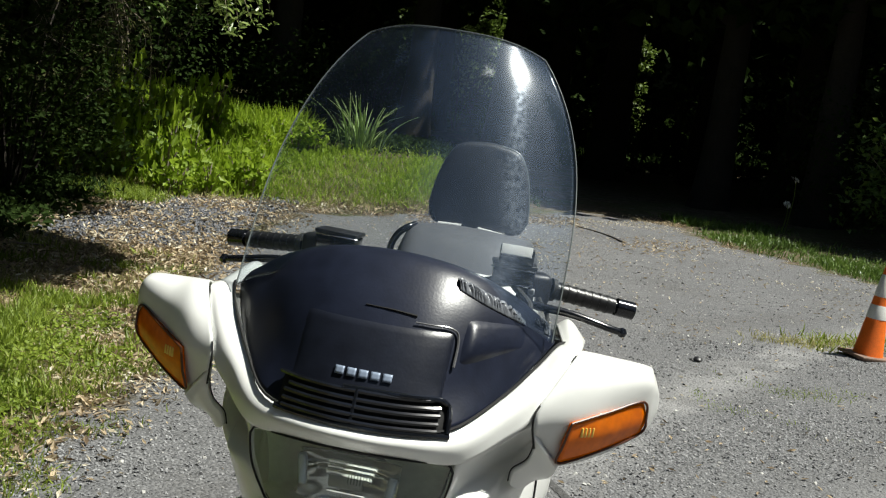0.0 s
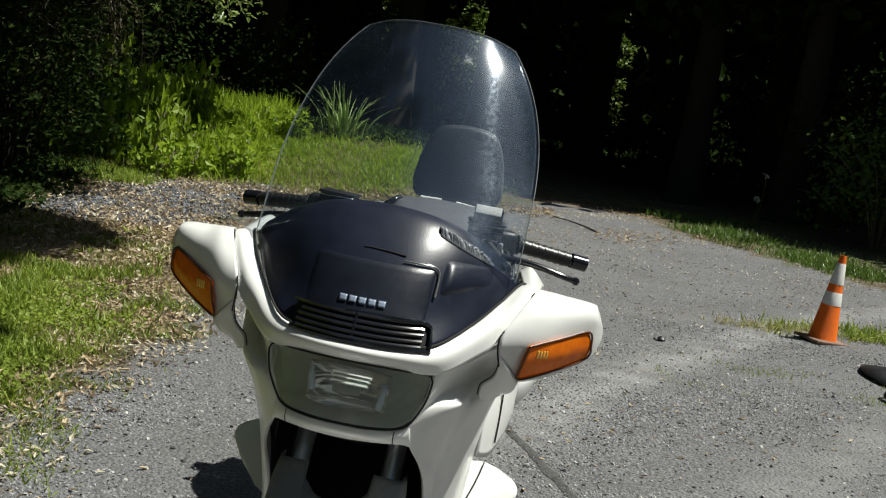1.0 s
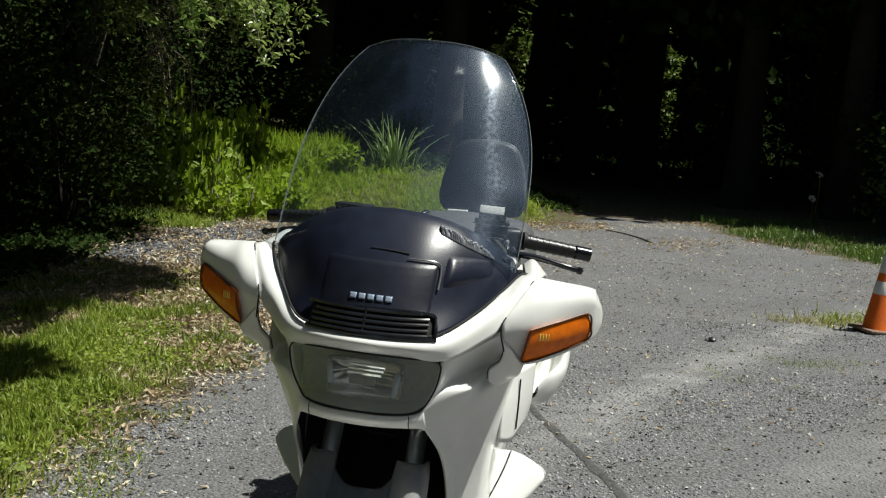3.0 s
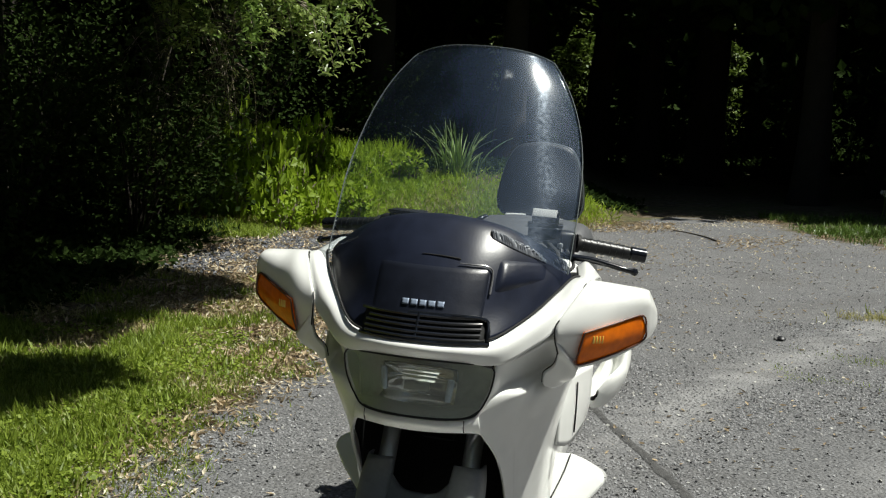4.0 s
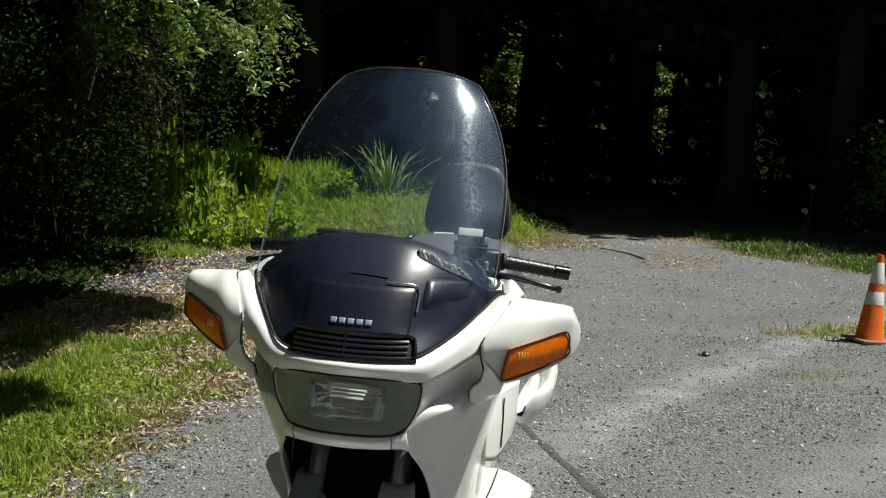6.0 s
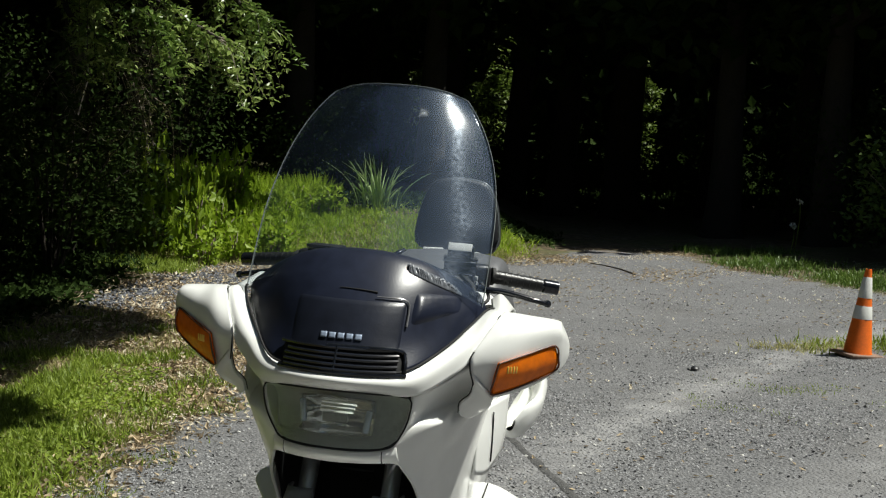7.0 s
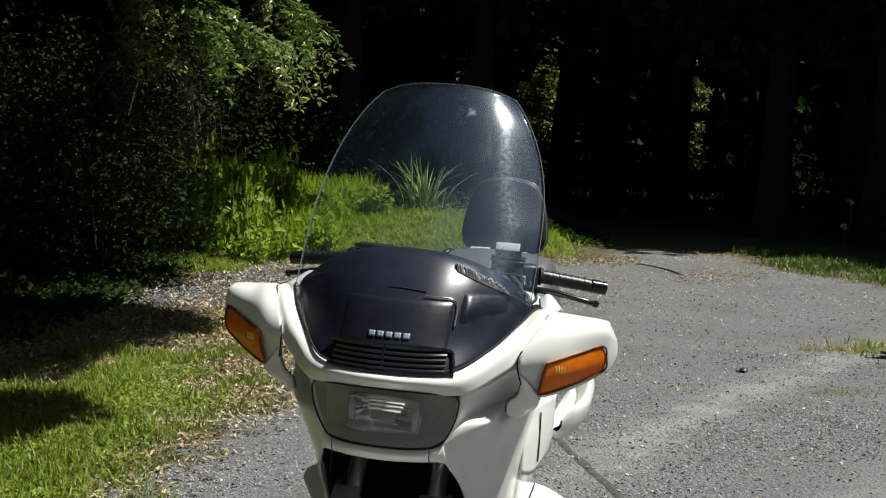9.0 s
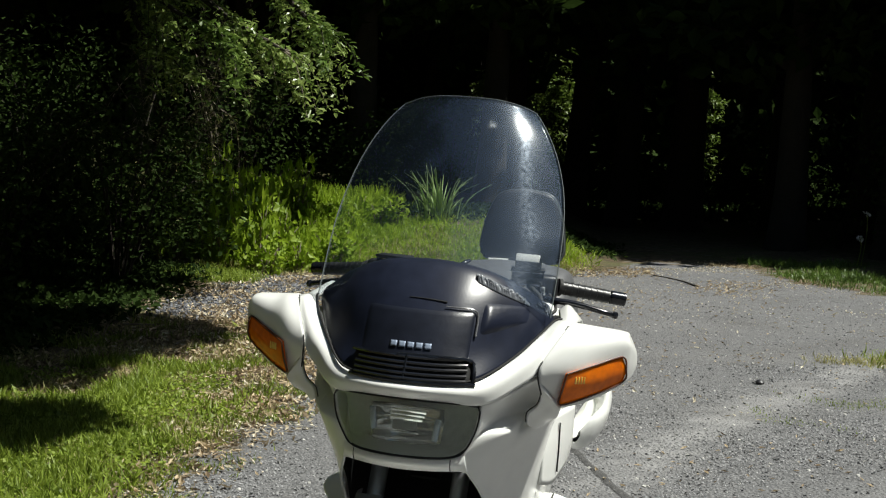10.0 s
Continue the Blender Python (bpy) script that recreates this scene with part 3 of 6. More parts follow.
# side fairing shells, from the headlight back to the seat
S = [
    [(0.149, -0.046, 0.887), (0.143, -0.041, 0.838), (0.1245, -0.038, 0.795), (0.118, -0.04, 0.779), (0.127, -0.02, 0.741), (0.152, 0.06, 0.672), (0.156, 0.18, 0.55), (0.154, 0.25, 0.4)],
    [(0.17, -0.02, 0.893), (0.163, 0.014, 0.846), (0.158, -0.018, 0.822), (0.148, -0.018, 0.785), (0.146, 0.008, 0.737), (0.158, 0.085, 0.664), (0.16, 0.192, 0.542), (0.157, 0.258, 0.39)],
    [(0.205, 0.022, 0.91), (0.199, 0.12, 0.848), (0.197, 0.03, 0.829), (0.19, 0.026, 0.806), (0.174, 0.062, 0.737), (0.168, 0.135, 0.652), (0.167, 0.214, 0.53), (0.162, 0.272, 0.38)],
    [(0.222, 0.042, 0.922), (0.214, 0.155, 0.854), (0.214, 0.118, 0.832), (0.206, 0.076, 0.806), (0.184, 0.09, 0.738), (0.174, 0.155, 0.645), (0.17, 0.225, 0.52), (0.164, 0.278, 0.372)],
    [(0.258, 0.092, 0.945), (0.245, 0.2, 0.875), (0.245, 0.16, 0.852), (0.238, 0.13, 0.818), (0.204, 0.15, 0.738), (0.187, 0.2, 0.63), (0.175, 0.25, 0.5), (0.168, 0.29, 0.36)],
    [(0.3, 0.26, 1.0), (0.28, 0.27, 0.92), (0.268, 0.255, 0.86), (0.262, 0.25, 0.83), (0.236, 0.28, 0.73), (0.218, 0.32, 0.61), (0.198, 0.35, 0.46), (0.188, 0.37, 0.32)],
    [(0.285, 0.5, 0.93), (0.27, 0.5, 0.87), (0.255, 0.5, 0.82), (0.25, 0.5, 0.79), (0.235, 0.5, 0.7), (0.22, 0.5, 0.56), (0.21, 0.51, 0.4), (0.2, 0.52, 0.27)],
    [(0.22, 0.78, 0.86), (0.222, 0.78, 0.8), (0.22, 0.78, 0.76), (0.219, 0.78, 0.73), (0.215, 0.78, 0.63), (0.21, 0.78, 0.5), (0.205, 0.78, 0.39), (0.195, 0.78, 0.27)],
]
for sx in (1, -1):
    part("side_fairing", surf(S, 60, 60, sx=sx), WHITE, bike, thick=0.006)
    # arm that runs from the mirror down into the shell and ends the hollow behind the headlight
    AR = [[(0.245, 0.046, 0.935), (0.262, 0.054, 0.91), (0.29, 0.078, 0.876)],
          [(0.249, 0.062, 0.905), (0.262, 0.07, 0.888), (0.286, 0.094, 0.864)],
          [(0.243, 0.07, 0.878), (0.256, 0.082, 0.864), (0.276, 0.112, 0.85)],
          [(0.224, 0.075, 0.858), (0.242, 0.092, 0.845), (0.26, 0.13, 0.838)],
          [(0.221, 0.088, 0.834), (0.236, 0.105, 0.826), (0.25, 0.15, 0.826)]]
    arm = part("mirror_arm", surf(AR, 18, 30, sx=sx), WHITE, bike, "white arm under the mirror", thick=0.008)
    part("panel_seam", tube([(sx * (r[0][0] - 0.001), r[0][1] - 0.001, r[0][2]) for r in AR], 0.001, 5, 24), SEAM, arm)
    # upright blade beside the knee, with its dark slot
    blade = part("knee_deflector", surf([[(0.228, 0.38, 0.76), (0.255, 0.43, 0.785), (0.288, 0.5, 0.8)], [(0.232, 0.37, 0.71), (0.258, 0.42, 0.71), (0.288, 0.5, 0.71)], [(0.235, 0.37, 0.63), (0.258, 0.42, 0.625), (0.28, 0.5, 0.66)]], 14, 14, sx=sx), WHITE, bike, thick=0.008)
    part("slot", tube([(sx * 0.262, 0.432, 0.765), (sx * 0.264, 0.43, 0.7), (sx * 0.264, 0.43, 0.65)], 0.0018, 6, 8), SEAM, blade)
    # shoulder behind the pod's seam, rising into the cockpit
    part("shoulder_panel", surf([[(0.27, 0.14, 1.033), (0.283, 0.14, 1.034), (0.294, 0.145, 1.03)], [(0.258, 0.23, 1.038), (0.277, 0.23, 1.046), (0.298, 0.235, 1.03)], [(0.246, 0.31, 1.04), (0.269, 0.31, 1.053), (0.301, 0.315, 1.02)], [(0.248, 0.37, 0.99), (0.268, 0.37, 1.0), (0.296, 0.37, 0.97)]], 14, 20, sx=sx), WHITE, bike, thick=0.006)
    part("inner_pod", block((0.05, 0.12, 0.05), (sx * 0.245, 0.33, 0.995), 0.014), BLACKP, bike)
    part("pod_bolt", lathe([(0.0, -0.002), (0.007, -0.002), (0.008, 0.002), (0.005, 0.006), (0.0, 0.006)], 12, "z", centre=(sx * 0.25, 0.29, 1.02)), STEEL, bike)
# lip under the headlight
part("lower_lip", surf([[(0, -0.083, 0.774), (0.05, -0.078, 0.774), (0.09, -0.06, 0.775), (0.111, -0.045, 0.779), (0.121, -0.038, 0.787)],
                        [(0, -0.084, 0.76), (0.05, -0.079, 0.76), (0.09, -0.062, 0.762), (0.112, -0.045, 0.763), (0.124, -0.036, 0.766)],
                        [(0, -0.066, 0.746), (0.05, -0.062, 0.747), (0.092, -0.048, 0.748), (0.114, -0.032, 0.7465), (0.128, -0.02, 0.741)]], 44, 12, both=True), WHITE, bike, thick=0.006)
for sx in (1, -1):
    part("panel_seam", tube([(sx * 0.097, -0.0565, 0.774), (sx * 0.097, -0.0575, 0.761), (sx * 0.097, -0.0465, 0.748)], 0.001, 5, 8), SEAM, bike)

# headlight
HR = [[(0, -0.1, 0.892), (0.05, -0.096, 0.8915), (0.1, -0.078, 0.889), (0.137, -0.053, 0.885), (0.1465, -0.047, 0.873)],
      [(0, -0.098, 0.835), (0.05, -0.094, 0.834), (0.095, -0.075, 0.833), (0.13, -0.05, 0.832), (0.139, -0.043, 0.832)],
      [(0, -0.085, 0.777), (0.05, -0.08, 0.777), (0.09, -0.062, 0.778), (0.112, -0.043, 0.782), (0.1235, -0.037, 0.795)]]
hl = part("headlight", surf([[(0, -0.096, 0.89), (0.1, -0.072, 0.887), (0.147, -0.04, 0.876)], [(0, 0.02, 0.86), (0.07, 0.02, 0.86), (0.138, 0.01, 0.86)], [(0, 0.02, 0.785), (0.06, 0.02, 0.785), (0.124, 0.01, 0.79)], [(0, -0.08, 0.778), (0.09, -0.056, 0.779), (0.124, -0.03, 0.795)]], 24, 14, both=True), mat("bowl_grey", (0.5, 0.54, 0.44), 0.4, vary=0.2, scale=14), bike, "grey headlight bowl")
part("lens", surf(HR, 36, 14, both=True), GLASS, hl, "clear headlight glass")
rim = [(x, y - 0.002, z) for x, y, z in spline(HR[0], 14)]
low = [(x, y - 0.002, z) for x, y, z in spline(HR[2], 14)]
flank = [(p[0] + 0.001, p[1] - 0.002, p[2]) for p in spline([HR[0][-1], HR[1][-1], HR[2][-1]], 9)[1:-1]]
right = rim[1:] + flank + list(reversed(low))
loop = [rim[0]] + right + [(-p[0], p[1], p[2]) for p in reversed(right[:-1])]
part("bezel", tube(loop + [loop[0]], 0.0017, 6), SEAM, hl, "thin black bezel")
part("reflector", surf([[(0, -0.062, 0.874), (0.05, -0.06, 0.873), (0.076, -0.05, 0.868)], [(0, -0.02, 0.862), (0.048, -0.022, 0.861), (0.073, -0.03, 0.858)], [(0, 0.012, 0.835), (0.045, 0.008, 0.835), (0.071, -0.012, 0.835)], [(0, -0.005, 0.81), (0.045, -0.008, 0.81), (0.07, -0.02, 0.811)], [(0, -0.058, 0.797), (0.05, -0.054, 0.797), (0.074, -0.046, 0.801)]], 34, 30, both=True), CHROME, hl, "bright chrome reflector")
FACET = mat("silvered_facet", (0.97, 0.99, 0.97), 0.06, 1.0, vary=0.04, scale=60)
for w, x, z, turn in ((0.07, 0.01, 0.8612, 0.4), (0.068, 0.008, 0.8535, 0.44), (0.066, 0.006, 0.8458, 0.4)):
    part("reflector_step", block((w, 0.003, 0.0074), (x, -0.066, z), 0.0008, rot=Matrix.Rotation(turn, 4, "X")), FACET, hl, "bright stepped facet")
part("bulb_shield", block((0.05, 0.012, 0.018), (0.0, -0.05, 0.829), 0.004, rot=Matrix.Rotation(-0.15, 4, "X")), mat("shield_grey", (0.3, 0.31, 0.3), 0.35, 0.6, vary=0.2, scale=60), hl, "grey bulb shield")
part("reflector_step", block((0.056, 0.003, 0.003), (0.004, -0.062, 0.8185), 0.0006, rot=Matrix.Rotation(0.4, 4, "X"), seg=1), FACET, hl, "narrow lower facet")
for k in range(9):
    x = 0.01 + 0.0042 * k
    part("lens_rib", block((0.0019, 0.002, 0.02), (x, -0.0965 + 1.4 * x * x, 0.8535), 0.0008, seg=1), GLASS, hl)
for sx in (1, -1):
    part("side_marker", block((0.013, 0.01, 0.046), (sx * 0.064, -0.05, 0.826 + 0.012 * (sx < 0)), 0.004, rot=Matrix.Rotation(0.12 * sx, 4, "Y")), mat("side_facet", (0.34, 0.42, 0.55), 0.2, 0.6, vary=0.2, scale=60), hl, "bluish side facet")

# nose cover
K = [
    [(0, -0.096, 0.928), (0.07, -0.083, 0.929), (0.135, -0.05, 0.936), (0.19, 0.032, 0.97), (0.228, 0.102, 1.01), (0.252, 0.165, 1.038)],
    [(0, -0.066, 0.978), (0.07, -0.055, 0.978), (0.13, -0.015, 0.983), (0.18, 0.045, 1.005), (0.216, 0.1, 1.034), (0.248, 0.168, 1.048)],
    [(0, -0.022, 1.045), (0.07, -0.014, 1.044), (0.125, 0.016, 1.043), (0.168, 0.062, 1.05), (0.204, 0.11, 1.058), (0.243, 0.172, 1.056)],
    [(0, 0.03, 1.105), (0.07, 0.036, 1.102), (0.125, 0.058, 1.094), (0.168, 0.09, 1.083), (0.203, 0.13, 1.074), (0.24, 0.18, 1.06)],
    [(0, 0.085, 1.145), (0.07, 0.09, 1.14), (0.125, 0.106, 1.127), (0.165, 0.13, 1.11), (0.2, 0.16, 1.09), (0.235, 0.2, 1.062)],
    [(0, 0.15, 1.135), (0.07, 0.155, 1.13), (0.125, 0.165, 1.118), (0.162, 0.185, 1.1), (0.19, 0.21, 1.08), (0.225, 0.24, 1.05)],
]
# Black vinyl made paler here; its bright highlights are put into the colour.
GATHER = mat("highlit_gathered_vinyl", (0.17, 0.18, 0.2), 0.3, vary=0.25, scale=60, coat=0.5)
# Near black, so that parts inside the nose look fully shaded.
MATTE = mat("matt_black", (0.008, 0.008, 0.008), 0.9, vary=0.3, scale=12, spec=0.1)
# Darker than the cover's vinyl; the steep front's dim reflection is put in.
FLAP = mat("dimmed_flap_vinyl", (0.009, 0.011, 0.019), 0.33, vary=0.3, scale=6, bump=0.03, bump_scale=260)
# Welt colour lifted well above the black vinyl to draw its highlight.
WELT = mat("highlit_welt", (0.12, 0.12, 0.125), 0.22, vary=0.3, scale=40, coat=0.5)
cover = part("nose_cover", surf(K, 60, 40, both=True), VINYL, bike, "black padded vinyl nose cover", thick=0.004)
skin = Skin(K)


def on_cover(name, x0, x1, z0, z1, off, material, label="", thick=0.003, slope=0.0, nx=24, nz=8, owner=None):
    rows = [[skin.at(x, z + slope * x, off) for x in np.linspace(x0, x1, nx)] for z in np.linspace(z0, z1, nz)]
    bm = bmesh.new()
    vs = [[bm.verts.new(p) for p in r] for r in rows]
    for i in range(nz - 1):
        for j in range(nx - 1):
            bm.faces.new((vs[i][j], vs[i][j + 1], vs[i + 1][j + 1], vs[i + 1][j]))
    return part(name, bm, material, owner or cover, label, thick=thick)


# Runs on below the flap to the grille to darken the lower front.
bm = bmesh.new()
vs = []
for i, v in enumerate(np.linspace(0, 1, 14)):
    vs.append([bm.verts.new(skin.at(-0.118 + 0.234 * u, 0.967 + 0.093 * v, 0.0015 - 0.0045 * (1 - ramp(min(u / 0.12, (1 - u) / 0.03, (1 - v) / 0.08), 0, 1)))) for u in np.linspace(0, 1, 50)])
for a, b in zip(vs, vs[1:]):
    for k in range(49):
        bm.faces.new((a[k], a[k + 1], b[k + 1], b[k]))
flap = part("pocket_flap", bm, FLAP, cover, "stitched pocket flap, darkened for the front's dim reflection")
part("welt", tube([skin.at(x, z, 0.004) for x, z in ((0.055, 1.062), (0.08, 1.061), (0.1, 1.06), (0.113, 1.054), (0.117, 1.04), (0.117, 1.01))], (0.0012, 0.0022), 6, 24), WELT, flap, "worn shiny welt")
# Thin black tube added to draw the dark of a crease.
part("crease_line", tube([skin.at(x, z, 0.001) for x, z in ((-0.02, 1.075), (0.02, 1.074), (0.055, 1.071))], (0.0008, 0.002), 6, 16), SEAM, cover, "dark crease line")
rows = []
for u in np.linspace(0, 1, 7):
    rows.append([skin.at(0.092 + 0.012 * u + 0.14 * f, 1.13 - 0.02 * u - 0.062 * f, 0.0003 + 0.004 * math.sin(math.pi * u) + 0.0022 * math.sin(f * 150 + 3 * math.sin(f * 31) + 2.2 * u) * math.sin(math.pi * min(1, u + 0.12))) for f in np.linspace(0, 1, 110)])
part("gather_band", surf(rows, 220, 13), GATHER, cover, "gathered elastic edge, its highlights put into the paler colour", thick=0.001)
# the padded pocket swells beside the flap and folds under along a crease
bm = bmesh.new()
vs = []
for v in np.linspace(0, 1, 22):
    row = []
    for u in np.linspace(0, 1, 34):
        x = 0.1185 + 0.11 * u
        lo = 1.005 + 0.03 * u
        hi = 1.082 - 0.012 * u
        swell = 0.0075 * math.sin(math.pi * min(1, v ** 0.85)) * ramp(min(u / 0.16, (1 - u) / 0.85), 0, 1)
        row.append(bm.verts.new(skin.at(x, lo + (hi - lo) * v, -0.0035 + 0.0035 * ramp(min(v / 0.25, (1 - v) / 0.25, u / 0.12, (1 - u) / 0.3), 0, 1) + swell)))
    vs.append(row)
for a, b in zip(vs, vs[1:]):
    for k in range(33):
        bm.faces.new((a[k], a[k + 1], b[k + 1], b[k]))
part("side_pocket", bm, VINYL, cover, "padded vinyl side pocket")
# grille at the foot of the cover
grille = on_cover("grille", -0.108, 0.122, 0.926, 0.966, 0.004, SEAM, "black plastic grille", 0.003)
for z, x0, x1 in ((0.966, -0.112, 0.1), (0.956, -0.095, 0.112), (0.947, -0.1, 0.113), (0.937, -0.1, 0.113), (0.928, -0.1, 0.113)):
    part("slat", tube([skin.at(x, z, 0.0075) for x in np.linspace(x0, x1, 14)], 0.0033, 6), GLOSSK, grille)
part("grille_frame", tube([skin.at(x, z, 0.008) for x, z in ((-0.02, 0.9685), (0.06, 0.969), (0.1, 0.968), (0.117, 0.963), (0.124, 0.953), (0.126, 0.94), (0.126, 0.926))], 0.0042, 8, 30), GLOSSK, grille)
part("grille_frame", tube([skin.at(x, 0.922, 0.008) for x in np.linspace(-0.11, 0.13, 20)], 0.004, 8), GLOSSK, grille)
part("grille_post", tube([skin.at(0.0, z, 0.008) for z in (0.925, 0.95, 0.968)], 0.003, 6), GLOSSK, grille)
# maker's badge, as five plain bars
for k in range(5):
    x = -0.038 + 0.0168 * k
    on_cover("badge_bar", x, x + 0.0128, 0.983, 0.9935, 0.0042, BADGE, "silver maker's badge, plain shape", 0.0015, slope=0.0, nx=5, nz=4)

# windscreen
W = []
for u in np.linspace(0, 1, 41):
    z = 1.1 + 0.392 * u
    h = z - 1.3
    yc = 0.1976 + 0.615 * h + 0.24 * h ** 2 + 2.28 * h ** 3
    half = 0.2372 - 0.2214 * h - 1.1129 * h ** 2 - 0.8294 * h ** 3 + 2.5927 * h ** 4
    bow, drop = 1.0 + 1.42 * u - 0.5 * u * u, 0.05 * max(0, 1 - u / 0.28) ** 1.5 + 0.004 + 0.02 * u ** 5
    W.append([(half * f, yc + bow * (half * f) ** 2, z - drop * f ** 3) for f in np.linspace(0, 1, 21)])
screen = part("windscreen", surf(W, 81, 81, both=True), ACRYLIC, bike, "clear scratched acrylic windscreen", thick=0.004)
edge = [r[-1] for r in W]
rimp = [(x, y, z) for x, y, z in spline(edge, 30)]
top = [tuple(p) for p in spline(W[-1], 14)]
EDGE = mat("acrylic_edge", (0.13, 0.15, 0.15), 0.3, vary=0.1, scale=30)
part("screen_edge", tube([(-p[0], p[1], p[2]) for p in rimp] + [(-p[0], p[1], p[2]) for p in reversed(top[:-1])] + top[1:] + list(reversed(rimp)), 0.0011, 6), EDGE, screen, "pale cut edge of the acrylic")

SMEAR = bpy.data.materials.new("pale_smear")
SMEAR.use_nodes = True
sn = SMEAR.node_tree
sd, st_, sm = sn.nodes.new("ShaderNodeBsdfDiffuse"), sn.nodes.new("ShaderNodeBsdfTransparent"), sn.nodes.new("ShaderNodeMixShader")
sd.inputs[0].default_value, sm.inputs[0].default_value = (0.6, 0.64, 0.68, 1), 0.85
sn.links.new(sd.outputs[0], sm.inputs[1])
sn.links.new(st_.outputs[0], sm.inputs[2])
sn.links.new(sm.outputs[0], sn.nodes["Material Output"].inputs[0])
bm = bmesh.new()
sr_ = random.Random(5)
for k in range(34):
    a, l, r0 = sr_.uniform(0, 6.28), sr_.uniform(0.004, 0.012), sr_.uniform(0, 0.008)
    cx, cz = 0.067 + r0 * math.cos(a), 1.432 + r0 * math.sin(a)
    q = []
    for dx, dz in ((-0.0012, 0), (0, l), (0.0012, 0), (0, -0.002)):
        x = cx + dx * math.sin(a) + dz * math.cos(a)
        z = cz - dx * math.cos(a) + dz * math.sin(a)
        y = np.interp(z, [r[0][2] for r in W], [r[0][1] for r in W]) + 1.88 * x * x - 0.0045 - 0.00002 * k
        q.append(bm.verts.new((x, y, z)))
    bm.faces.new(q)
part("smear", bm, SMEAR, screen, "pale star-shaped smear on the screen", smooth=False)

# mirrors with turn signals
for sx in (1, -1):
    hs = [
        [(0.255, 0.075, 0.885), (0.246, 0.04, 0.93), (0.245, 0.04, 0.96), (0.262, 0.067, 0.993), (0.288, 0.117, 1.034), (0.297, 0.16, 1.036), (0.297, 0.25, 1.0), (0.29, 0.27, 0.95)],
        [(0.284, 0.082, 0.872), (0.289, 0.066, 0.92), (0.294, 0.06, 0.957), (0.302, 0.079, 1.0), (0.314, 0.122, 1.031), (0.32, 0.17, 1.034), (0.32, 0.25, 1.0), (0.315, 0.27, 0.95)],
        [(0.346, 0.124, 0.888), (0.347, 0.108, 0.93), (0.347, 0.104, 0.968), (0.346, 0.112, 1.004), (0.345, 0.141, 1.027), (0.345, 0.18, 1.031), (0.345, 0.25, 1.0), (0.345, 0.27, 0.95)],
        [(0.402, 0.168, 0.918), (0.404, 0.158, 0.95), (0.403, 0.15, 0.98), (0.402, 0.149, 1.006), (0.4, 0.163, 1.022), (0.4, 0.2, 1.024), (0.4, 0.25, 1.0), (0.395, 0.27, 0.95)],
        [(0.418, 0.19, 0.93), (0.42, 0.184, 0.952), (0.42, 0.178, 0.978), (0.418, 0.173, 0.997), (0.413, 0.18, 1.011), (0.411, 0.205, 1.013), (0.41, 0.25, 0.99), (0.41, 0.265, 0.95)],
        [(0.426, 0.212, 0.944), (0.428, 0.208, 0.955), (0.428, 0.206, 0.967), (0.427, 0.204, 0.977), (0.425, 0.207, 0.985), (0.423, 0.22, 0.986), (0.42, 0.25, 0.975), (0.42, 0.255, 0.95)],
    ]
    mir = part("mirror_housing", surf(hs, 64, 40, sx=sx), WHITE, bike, "white mirror housing", thick=0.005)
    part("mirror_glass", block((0.1, 0.004, 0.07), (sx * 0.352, 0.272, 0.965), 0.0015), CHROME, mir)
    part("panel_seam", tube([(sx * x, y, z) for x, y, z in ((0.287, 0.118, 1.034), (0.272, 0.094, 1.008), (0.26, 0.071, 0.983), (0.244, 0.037, 0.96), (0.243, 0.034, 0.935), (0.25, 0.055, 0.9))], 0.0016, 6, 24), SEAM, mir, "dark seam")
    SG = [[(0.298, 0.056, 0.947), (0.35, 0.1, 0.964), (0.4, 0.145, 0.979)], [(0.291, 0.056, 0.913), (0.35, 0.1, 0.93), (0.409, 0.155, 0.952)], [(0.288, 0.069, 0.881), (0.347, 0.114, 0.899), (0.404, 0.159, 0.926)]]
    sig = part("turn_signal", surf(SG, 18, 12, sx=sx), AMBER, mir, "amber turn signal lens", thick=0.005)
    rimq = [(sx * x, y - 0.0005, z) for x, y, z in (SG[0][0], SG[0][1], SG[0][2], SG[1][2], SG[2][2], SG[2][1], SG[2][0], SG[1][0], SG[0][0])]
    part("signal_rim", tube(rimq, 0.002, 6, 40), mat("dark_amber_rim", (0.1, 0.03, 0.012), 0.4), sig, "dark rim of the lens")
    # Pale amber bars laid on the lens draw the sun's bright glint.
    for k in range(4):
        part("lens_glint", block((0.004, 0.002, 0.015), (sx * (0.315 + 0.0052 * k), 0.0705 + 0.0044 * k, 0.933), 0.001, seg=1), mat("glint_amber", (1.0, 0.62, 0.1), 0.15, vary=0.1, scale=60, coat=1.0), sig, "bright sun glint drawn on the lens")

# fork, front wheel, mudguard
before_fork = set(bike.children)
